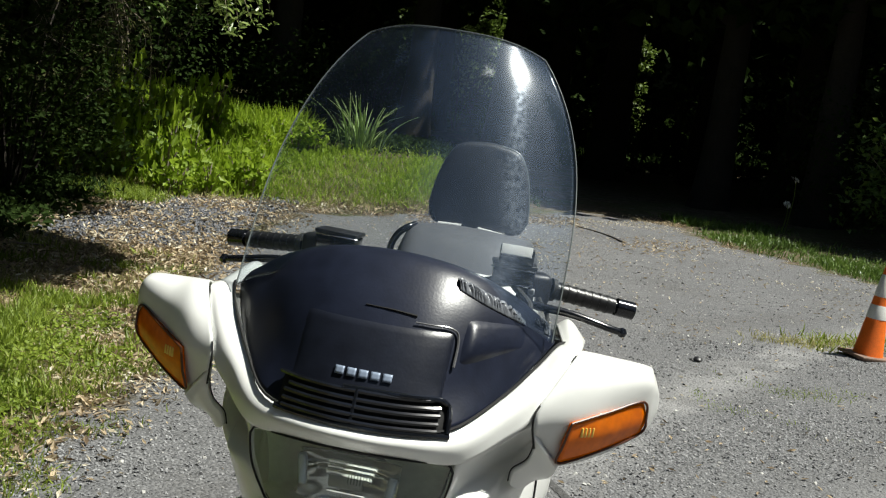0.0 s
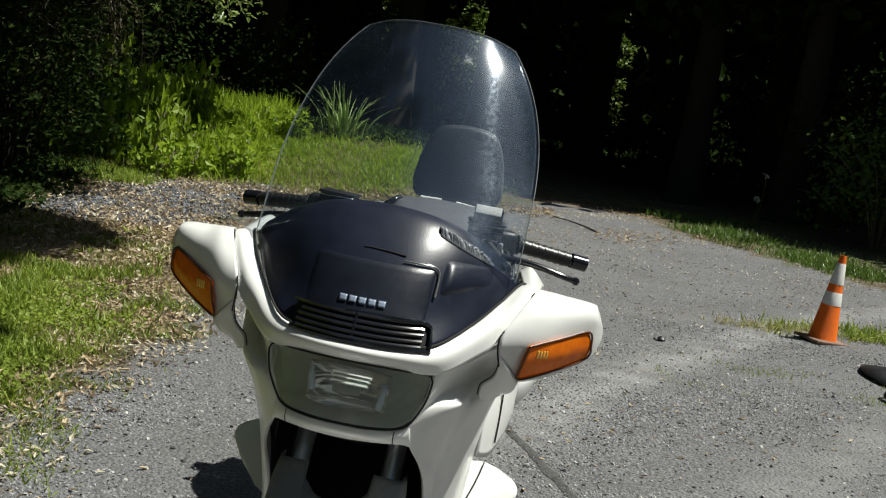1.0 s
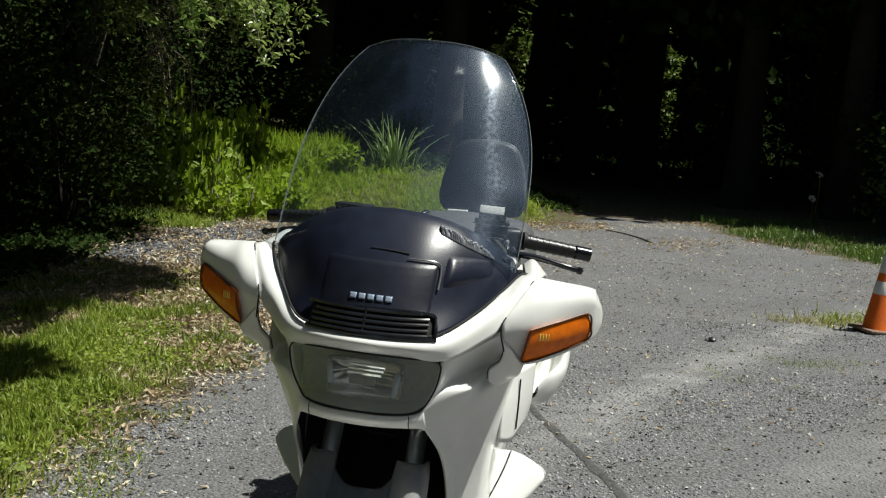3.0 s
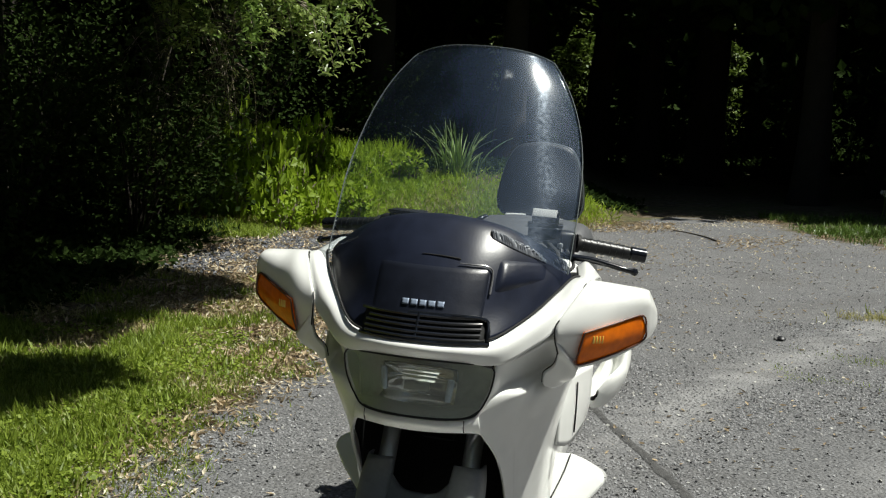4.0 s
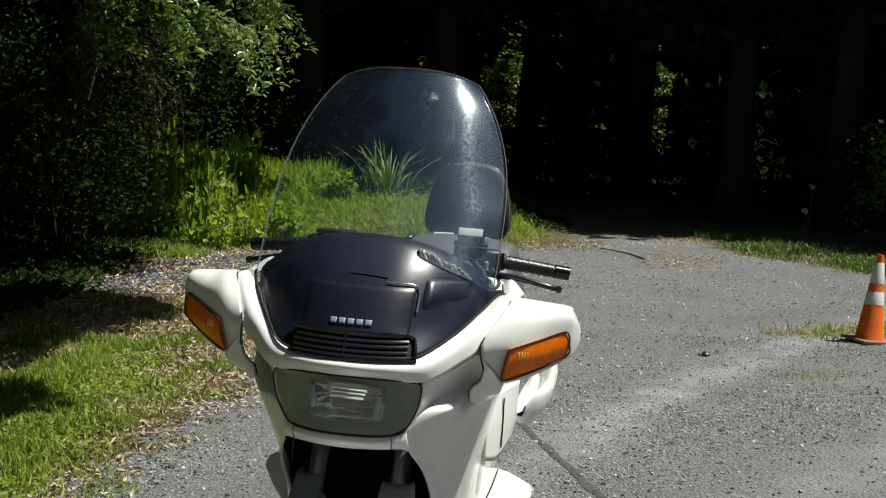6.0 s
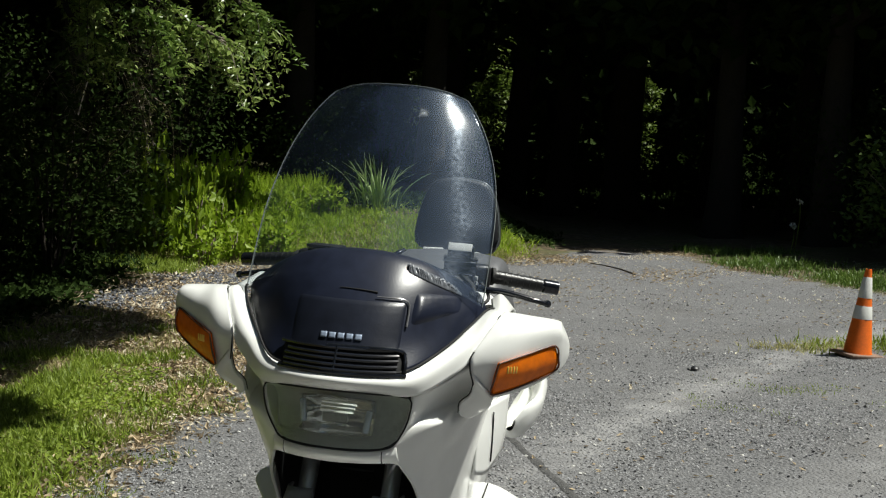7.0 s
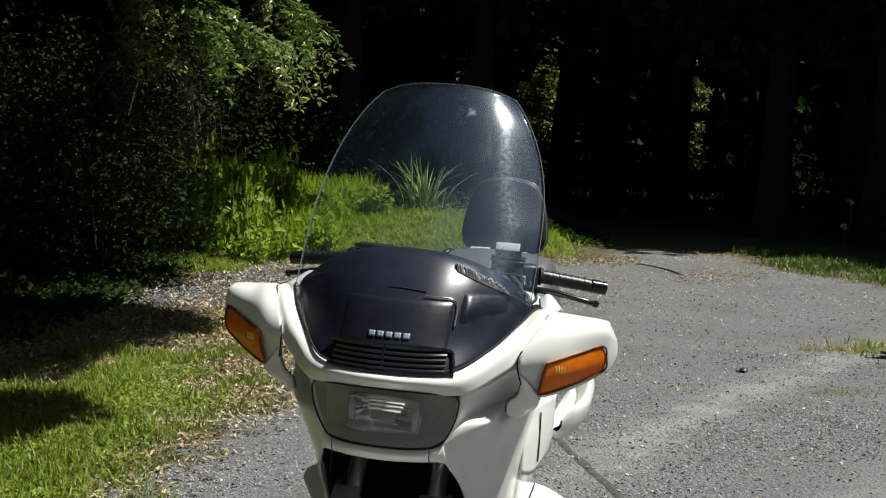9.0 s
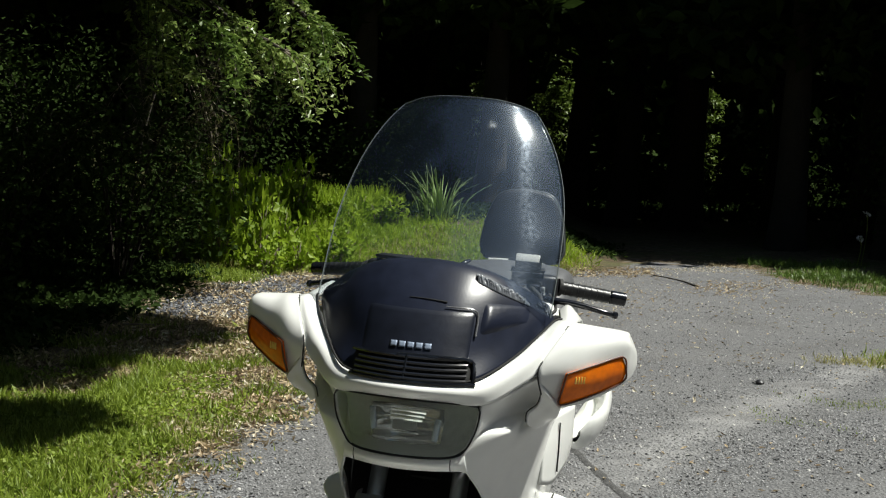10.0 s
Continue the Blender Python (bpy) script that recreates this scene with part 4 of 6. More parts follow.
for sx in (1, -1):
    part("fork_tube", tube([(sx * 0.088, 0.02, 0.6), (sx * 0.088, 0.16, 0.88)], 0.0185, 18), FORKT, bike, "polished fork tube")
    part("fork_slider", tube([(sx * 0.088, -0.13, 0.31), (sx * 0.088, 0.0, 0.58)], 0.032, 18), ALU, bike)
    part("fork_cover", surf([[(0.062, -0.012, 0.648), (0.088, -0.02, 0.65), (0.116, -0.01, 0.648), (0.12, 0.04, 0.642)], [(0.058, -0.05, 0.6), (0.088, -0.062, 0.6), (0.121, -0.05, 0.6), (0.126, 0.02, 0.6)], [(0.053, -0.1, 0.5), (0.088, -0.112, 0.5), (0.122, -0.1, 0.5), (0.126, -0.02, 0.5)], [(0.053, -0.15, 0.36), (0.088, -0.16, 0.36), (0.118, -0.15, 0.36), (0.122, -0.08, 0.36)]], 14, 16, sx=sx), GREYP, bike, "grey plastic fork cover", thick=0.004)
    part("brake_disc", lathe([(0.06, -0.0025), (0.138, -0.0025), (0.138, 0.0025), (0.06, 0.0025)], 36, "x", centre=(sx * 0.075, -0.12, 0.297)), STEEL, bike)
part("fork_bridge", surf([[(0, -0.03, 0.588), (0.035, -0.028, 0.592), (0.062, -0.02, 0.618)], [(0, -0.06, 0.583), (0.035, -0.058, 0.585), (0.062, -0.05, 0.595)], [(0, -0.11, 0.54), (0.035, -0.11, 0.54), (0.06, -0.1, 0.535)]], 20, 8, both=True), GREYP, bike, thick=0.006)
tyre = part("front_tyre", lathe([(0.21, -0.05), (0.245, -0.06), (0.275, -0.056), (0.292, -0.034), (0.297, 0), (0.292, 0.034), (0.275, 0.056), (0.245, 0.06), (0.21, 0.05)], 56, "x", centre=(0, -0.12, 0.297)), RUBBER, bike)
part("front_rim", lathe([(0.19, -0.03), (0.213, -0.052), (0.204, -0.02), (0.195, 0), (0.204, 0.02), (0.213, 0.052), (0.19, 0.03)], 48, "x", centre=(0, -0.12, 0.297)), ALU, tyre)
for k in range(6):
    a = k * math.pi / 3
    part("spoke", tube([(0, -0.12 + 0.03 * math.cos(a), 0.297 + 0.03 * math.sin(a)), (0, -0.12 + 0.2 * math.cos(a), 0.297 + 0.2 * math.sin(a))], (0.022, 0.015), 8), ALU, tyre)
part("front_mudguard", surf([[(0, -0.115 - r * math.sin(a), 0.297 + r * math.cos(a)), (0.04, -0.115 - (r - 0.003) * math.sin(a), 0.297 + (r - 0.003) * math.cos(a)), (0.066, -0.115 - (r - 0.017) * math.sin(a), 0.297 + (r - 0.017) * math.cos(a)), (0.08, -0.115 - (r - 0.07) * math.sin(a), 0.297 + (r - 0.07) * math.cos(a))] for r, a in ((0.311, v) for v in np.linspace(-1.2, 1.3, 9))], 26, 36, both=True), WHITE, bike, thick=0.004)
for ob in set(bike.children) - before_fork:
    ob.location.y = 0.08 if ob.name.startswith("fork") else -0.03

# radiator and frame inside the nose
part("radiator_panel", block((0.26, 0.02, 0.42), (0, 0.36, 0.55), 0.006), MATTE, bike, "black radiator behind the fork")
part("steering_head", tube([(0, 0.2, 0.66), (0, 0.32, 0.98)], 0.035, 14), MATTE, bike)
part("lower_yoke", block((0.26, 0.07, 0.035), (0, 0.17, 0.72), 0.01, rot=Matrix.Rotation(-0.47, 4, "X")), BLACKP, bike)
part("nose_bulkhead", surf([[(0, 0.03, 0.9), (0.1, 0.05, 0.9), (0.16, 0.12, 0.92)], [(0, 0.05, 0.72), (0.08, 0.06, 0.72), (0.115, 0.09, 0.73)]], 16, 6, both=True), MATTE, bike, thick=0.01)

# Black sheets added inside the shells so the opening reads as shaded.
for sx in (1, -1):
    part("cavity_shade", surf([[(0.138, 0.005, 0.728), (0.147, 0.105, 0.655), (0.152, 0.185, 0.545), (0.15, 0.255, 0.4)], [(0.15, 0.18, 0.74), (0.15, 0.22, 0.66), (0.145, 0.27, 0.55), (0.14, 0.3, 0.4)], [(0.13, 0.35, 0.75), (0.13, 0.35, 0.66), (0.13, 0.355, 0.55), (0.13, 0.355, 0.4)]], 14, 10, sx=sx), MATTE, bike, "black sheet added for the shade inside the nose", thick=0.003)

# bumpers beside the engine and beside the tail
for sx in (1, -1):
    def bumper(name, y0, ys, out, label):
        rows = []
        cx, cz = sum(p[0] for p in out) / len(out), sum(p[1] for p in out) / len(out)
        for dy, k, kz in ys:
            rows.append([(cx + (x - cx) * k - 0.03 * (1 - k), y0 + dy, cz + (z - cz) * kz) for x, z in out])
        return part(name, surf(rows, 48, 20, sx=sx), WHITE, bike, label)
    PD = [(0.195, 0.545), (0.245, 0.552), (0.285, 0.543), (0.33, 0.522), (0.337, 0.5), (0.3, 0.455), (0.25, 0.415), (0.18, 0.375), (0.172, 0.4)]
    bm = bmesh.new()
    front = [bm.verts.new((sx * x, 0.47 + 0.75 * (z - 0.375), z)) for x, z in PD]
    back = [bm.verts.new((sx * (0.2 + (x - 0.2) * 0.97), 0.74 + 0.3 * (z - 0.375), 0.41 + (z - 0.46) * 0.85)) for x, z in PD]
    bm.faces.new(front)
    bm.faces.new(list(reversed(back)))
    for q in range(len(PD)):
        bm.faces.new((front[q], back[q], back[(q + 1) % len(PD)], front[(q + 1) % len(PD)]))
    bmesh.ops.bevel(bm, geom=bm.edges[:], offset=0.012, segments=3, affect="EDGES", profile=0.5)
    bm_ = part("engine_bumper", bm, WHITE, bike, "white flared engine bumper", sharp=30)
    part("rub_line", tube([(sx * 0.247, 0.5985, 0.55), (sx * 0.235, 0.565, 0.507), (sx * 0.212, 0.522, 0.45), (sx * 0.185, 0.476, 0.388)], 0.0018, 6, 16), SEAM, bm_, "dark joint line")
    rb = bumper("rear_bumper", 1.32, [(-0.16, 0.2, 0.25), (-0.13, 0.65, 0.75), (-0.05, 0.95, 0.95), (0.05, 1, 1), (0.3, 0.9, 0.95), (0.45, 0.5, 0.6)], [(0.24, 0.56), (0.28, 0.575), (0.312, 0.645), (0.333, 0.625), (0.32, 0.57), (0.29, 0.525), (0.25, 0.51), (0.21, 0.53), (0.24, 0.56)], "white rear side bumper")
    part("footpeg", tube([(sx * 0.2, 0.92, 0.33), (sx * 0.28, 0.92, 0.335)], 0.014, 10), RUBBER, bike)
    part("exhaust", tube([(sx * 0.13, 0.9, 0.2), (sx * 0.14, 1.2, 0.2), (sx * 0.15, 1.62, 0.22)], (0.03, 0.038), 16, 10), CHROME, bike)
    # long side body of the luggage trunk
    TS = [[(0.19, 0.76, 0.84), (0.2, 0.76, 0.7), (0.19, 0.76, 0.5), (0.16, 0.76, 0.34)], [(0.18, 1.0, 0.76), (0.2, 1.0, 0.66), (0.2, 1.0, 0.5), (0.18, 1.0, 0.36)], [(0.18, 1.35, 0.8), (0.21, 1.35, 0.7), (0.21, 1.35, 0.55), (0.19, 1.35, 0.42)], [(0.17, 1.7, 0.86), (0.2, 1.7, 0.76), (0.2, 1.7, 0.6), (0.18, 1.7, 0.5)], [(0.1, 1.95, 0.88), (0.13, 1.95, 0.8), (0.13, 1.95, 0.68), (0.1, 1.95, 0.6)]]
    part("trunk_side", surf(TS, 20, 30, sx=sx), WHITE, bike, thick=0.006)

part("trunk_lid", surf([[(0, 1.3, 0.83), (0.1, 1.3, 0.825), (0.2, 1.3, 0.79)], [(0, 1.55, 0.9), (0.1, 1.55, 0.89), (0.19, 1.55, 0.83)], [(0, 1.8, 0.92), (0.09, 1.8, 0.91), (0.16, 1.8, 0.86)], [(0, 1.97, 0.89), (0.06, 1.97, 0.885), (0.1, 1.96, 0.87)]], 20, 20, both=True), WHITE, bike, thick=0.006)
part("tail_lamp", surf([[(0, 1.975, 0.86), (0.06, 1.97, 0.86), (0.11, 1.955, 0.855)], [(0, 1.985, 0.8), (0.06, 1.98, 0.8), (0.12, 1.96, 0.8)], [(0, 1.97, 0.74), (0.06, 1.965, 0.74), (0.12, 1.955, 0.74)]], 18, 8, both=True), mat("red_lens", (0.35, 0.012, 0.012), 0.2, vary=0.15, scale=30, coat=0.5), bike, "red tail lamp lens", thick=0.006)
part("tank_shelter", surf([[(0, 0.3, 1.07), (0.08, 0.3, 1.06), (0.16, 0.3, 1.0), (0.22, 0.3, 0.9)], [(0, 0.5, 1.03), (0.08, 0.5, 1.025), (0.16, 0.5, 0.97), (0.21, 0.5, 0.88)], [(0, 0.65, 0.95), (0.08, 0.65, 0.945), (0.15, 0.65, 0.9), (0.2, 0.65, 0.82)], [(0, 0.8, 0.86), (0.07, 0.8, 0.855), (0.13, 0.8, 0.82), (0.18, 0.8, 0.76)]], 26, 20, both=True), GREYP, bike, "dark grey tank shelter", thick=0.006)
part("instrument_panel", surf([[(0, 0.2, 1.1), (0.09, 0.21, 1.095), (0.16, 0.24, 1.06)], [(0, 0.32, 1.085), (0.09, 0.32, 1.08), (0.16, 0.33, 1.05)], [(0, 0.4, 1.03), (0.09, 0.4, 1.025), (0.16, 0.4, 1.0)]], 20, 10, both=True), BLACKP, bike, "black instrument panel", thick=0.006)
seat = part("seat", surf([[(0, 0.78, 0.82), (0.06, 0.78, 0.81), (0.12, 0.78, 0.76)], [(0, 0.9, 0.785), (0.1, 0.9, 0.78), (0.18, 0.9, 0.73)], [(0, 1.08, 0.785), (0.12, 1.08, 0.78), (0.2, 1.08, 0.73)], [(0, 1.16, 0.84), (0.12, 1.16, 0.83), (0.19, 1.16, 0.77)], [(0, 1.4, 0.86), (0.11, 1.4, 0.85), (0.18, 1.4, 0.79)]], 24, 26, both=True), SEAT, bike, "black vinyl dual seat", thick=0.03)
# raised pillion pad in front of the backrest, with grab rails
pad = part("pillion_pad", surf([[(0, 1.18, 0.85), (0.1, 1.18, 0.845), (0.16, 1.18, 0.82), (0.19, 1.18, 0.78)], [(0, 1.26, 0.97), (0.1, 1.26, 0.965), (0.16, 1.26, 0.94), (0.195, 1.26, 0.85)], [(0, 1.34, 1.033), (0.1, 1.34, 1.028), (0.165, 1.34, 1.003), (0.2, 1.34, 0.88)], [(0, 1.45, 1.04), (0.1, 1.45, 1.035), (0.168, 1.45, 1.01), (0.2, 1.45, 0.88)], [(0, 1.6, 0.96), (0.1, 1.6, 0.955), (0.16, 1.6, 0.93), (0.19, 1.6, 0.84)]], 40, 30, both=True), mat("grey_pad_vinyl", (0.1, 0.102, 0.108), 0.45, vary=0.15, scale=9, bump=0.06, bump_scale=250), bike, "smooth dark grey raised pillion pad", thick=0.004)
for sx in (-1,):
    part("grab_rail", tube([(sx * 0.206, 1.37, 0.93), (sx * 0.202, 1.365, 0.97), (sx * 0.188, 1.36, 1.003), (sx * 0.168, 1.365, 1.022), (sx * 0.15, 1.39, 1.032)], 0.009, 10, 18), GLOSSK, pad, "black grab rail")
# passenger backrest: a rounded cushion, wider at its foot, with a pale piping
BK = [(-0.128, 1.06), (-0.134, 1.1), (-0.118, 1.19), (-0.085, 1.252), (-0.03, 1.268), (0.03, 1.268), (0.085, 1.252), (0.118, 1.19), (0.134, 1.1), (0.128, 1.06), (0.09, 1.038), (-0.09, 1.038)]
backrest = part("backrest", outline_plate([(x, 1.44 + 0.12 * (z - 1.04), z) for x, z in BK], 0.075, 1, 0.012, n=60), SEAT, bike, "dark vinyl passenger backrest")
part("piping", tube([tuple(p) for p in spline([(x * 1.004, 1.437 + 0.12 * (z - 1.04), z + 0.001) for x, z in BK[5:10]], 40)], 0.0022, 6), EDGE, backrest, "pale piping")
for x0, x1, z0, z1 in ((-0.098, -0.036, 1.041, 1.044), (0.009, 0.08, 1.044, 1.038)):
    part("bottom_trim", tube([(x0, 1.436, z0), (0.5 * x0 + 0.5 * x1, 1.434, 0.5 * z0 + 0.5 * z1), (x1, 1.436, z1)], 0.0045, 8), mat("white_trim", (0.8, 0.8, 0.78), 0.3, vary=0.05), backrest, "white trim under the cushion")
for sx in (1, -1):
    part("backrest_stay", tube([(sx * 0.07, 1.5, 0.86), (sx * 0.07, 1.48, 1.06)], 0.01, 10), CHROME, bike)

# pad and backrest sit at the rear of the luggage trunk, a little larger
for ob in [o for o in bike.children if o.name.split(".")[0] in ("pillion_pad", "backrest", "backrest_stay")]:
    ob.scale, ob.location = (1.11, 1.11, 1.11), (-0.044, 0.223, -0.15)

# handlebar, levers, reservoirs
for sx in (1, -1):
    bar = part("handlebar", tube([(sx * 0.06, 0.36, 1.06), (sx * 0.16, 0.42, 1.085), (sx * 0.22, 0.46, 1.076), (sx * 0.37, 0.508, 1.056)], 0.011, 12, 16), GLOSSK, bike)
    part("grip", tube([(sx * 0.232, 0.464, 1.074), (sx * 0.342, 0.499, 1.06)], 0.0152, 18), GRIP, bar, "black ribbed rubber grip")
    for k in range(7):
        f = 0.08 + 0.13 * k
        c = Vector((sx * (0.232 + 0.11 * f), 0.464 + 0.035 * f, 1.074 - 0.014 * f))
        part("grip_rib", tube([c, c + Vector((sx * 0.004, 0.0013, -0.0005))], 0.0165, 16), GRIP, bar)
    part("grip_flange", tube([(sx * 0.226, 0.462, 1.075), (sx * 0.233, 0.4645, 1.074)], 0.0205, 18), RUBBER, bar)
    part("bar_end", tube([(sx * 0.347, 0.5, 1.0595), (sx * 0.379, 0.51, 1.0555)], 0.0162, 18), GLOSSK, bar, "gloss black bar-end weight")
    part("switch_housing", block((0.05, 0.05, 0.055), (sx * 0.2, 0.452, 1.074), 0.012, rot=Matrix.Rotation(sx * 0.3, 4, "Z")), BLACKP, bar)
    part("switch", block((0.012, 0.012, 0.012), (sx * 0.195, 0.424, 1.07), 0.003), GREYP, bar)
    lev = part("lever", tube([(sx * 0.17, 0.41, 1.06), (sx * 0.215, 0.405, 1.05), (sx * 0.27, 0.41, 1.046), (sx * 0.335, 0.42, 1.033), (sx * 0.362, 0.43, 1.027)], (0.0085, 0.006), 10, 20), GLOSSK, bar, "black lever with ball end")
    part("ball_end", lathe([(0.0, -0.009), (0.006, -0.007), (0.0095, 0), (0.006, 0.007), (0.0, 0.009)], 12, "z", centre=(sx * 0.363, 0.43, 1.027)), GLOSSK, lev)
    part("pivot_bolt", lathe([(0.0, 0.0), (0.006, 0.0), (0.006, 0.008), (0.0, 0.009)], 10, "z", centre=(sx * 0.2, 0.405, 1.058)), CHROME, lev)
    res = part("reservoir", block((0.074, 0.05, 0.034), (sx * 0.158, 0.425, 1.093), 0.005, rot=Matrix.Rotation(sx * 0.12, 4, "Z")), GLOSSK, bar, "black fluid reservoir")
    part("reservoir_lid", block((0.078, 0.054, 0.007), (sx * 0.158, 0.425, 1.113), 0.002, rot=Matrix.Rotation(sx * 0.12, 4, "Z")), BLACKP, res)
    part("lid_edge", block((0.078, 0.003, 0.003), (sx * 0.158, 0.398, 1.108), 0.001, rot=Matrix.Rotation(sx * 0.12, 4, "Z"), seg=1), CHROME, res, "bright lid edge")
    part("clamp_edge", block((0.07, 0.003, 0.003), (sx * 0.155, 0.399, 1.08), 0.001, rot=Matrix.Rotation(sx * 0.12, 4, "Z"), seg=1), CHROME, res, "bright clamp edge")
    part("brake_hose", tube([(sx * 0.16, 0.41, 1.08), (sx * 0.2, 0.36, 1.05), (sx * 0.15, 0.33, 1.02), (sx * 0.06, 0.3, 0.98)], 0.006, 8, 16), RUBBER, bar)
    part("cable", tube([(sx * 0.21, 0.43, 1.06), (sx * 0.232, 0.39, 1.03), (sx * 0.2, 0.34, 1.01)], 0.004, 8, 12), RUBBER, bar)
# the little box with a pale label on one reservoir
box = part("toll_box", block((0.06, 0.035, 0.03), (0.16, 0.405, 1.131), 0.004, rot=Matrix.Rotation(0.1, 4, "Z")), GLOSSK, bike, "small black box with pale label on the reservoir")
part("label_plate", block((0.054, 0.003, 0.019), (0.16, 0.383, 1.142), 0.001, rot=Matrix.Rotation(-0.5, 4, "X")), LABEL, box, "pale blank label")
# stands that hold the motorcycle upright
for sx in (1, -1):
    part("centre_stand", tube([(sx * 0.1, 0.95, 0.27), (sx * 0.17, 0.98, 0.02), (sx * 0.17, 1.02, 0.005)], 0.014, 8), BLACKP, bike)
part("swing_arm", tube([(-0.12, 0.95, 0.32), (-0.12, 1.435, 0.302)], 0.035, 10), ALU, bike)
part("engine_block", block((0.32, 0.5, 0.35), (0, 0.68, 0.42), 0.04), BLACKP, bike, "dark engine block")
rear = part("rear_tyre", lathe([(0.19, -0.06), (0.24, -0.072), (0.275, -0.066), (0.296, -0.04), (0.302, 0), (0.296, 0.04), (0.275, 0.066), (0.24, 0.072), (0.19, 0.06)], 56, "x", centre=(0, 1.435, 0.302)), RUBBER, bike)
part("rear_rim", lathe([(0.04, -0.03), (0.1, -0.012), (0.17, -0.012), (0.195, -0.06), (0.19, 0), (0.195, 0.06), (0.17, 0.012), (0.1, 0.012), (0.04, 0.03)], 48, "x", centre=(0, 1.435, 0.302)), ALU, rear)


# ---- verge, bank and undergrowth ----
BLADE_T = ([(-0.04, 0, 0), (0.04, 0, 0), (0.03, 0.08, 0.5), (-0.03, 0.08, 0.5), (0.0, 0.3, 0.95)], [(0, 1, 2), (0, 2, 3), (3, 2, 4)])


BLADE_W = ([(-0.045, 0, 0), (0.045, 0, 0), (0.04, 0.16, 0.45), (-0.04, 0.16, 0.45), (0.0, 0.55, 0.75)], [(0, 1, 2), (0, 2, 3), (3, 2, 4)])


def strew(name, count, box, shape, sizes, material, label, category, keep=None, tilt=0.35, lift=0.0, flat=False):
    """Scatters pieces over a stretch of ground. keep(x, y): the chance that a piece stands there."""
    rows = []
    tries = 0
    while len(rows) < count and tries < count * 30:
        tries += 1
        x, y = rng.uniform(box[0], box[1]), rng.uniform(box[2], box[3])
        if keep and rng.random() > keep(x, y):
            continue
        s = rng.uniform(*sizes)
        if flat:
            rows.append((x, y, ground_z(x, y) + lift + 0.12 * s, rng.uniform(0, 6.28), rng.normal(0, tilt), rng.normal(0, tilt), s))
        else:
            rows.append((x, y, ground_z(x, y) - 0.01, rng.uniform(0, 6.28), rng.normal(0, tilt), rng.normal(0, tilt * 0.6), s))
    return scatter(name, *shape, rows, material, label, category)


def patchy(x, y, s=0.9, lo=-0.15, hi=0.35, seed=0.0):
    return ramp(noise.noise((x * s + seed, y * s, seed)), lo, hi)


def verge(x, y):
    """How far into the left verge a place lies, from the gravel's edge."""
    return road_left(y) - x


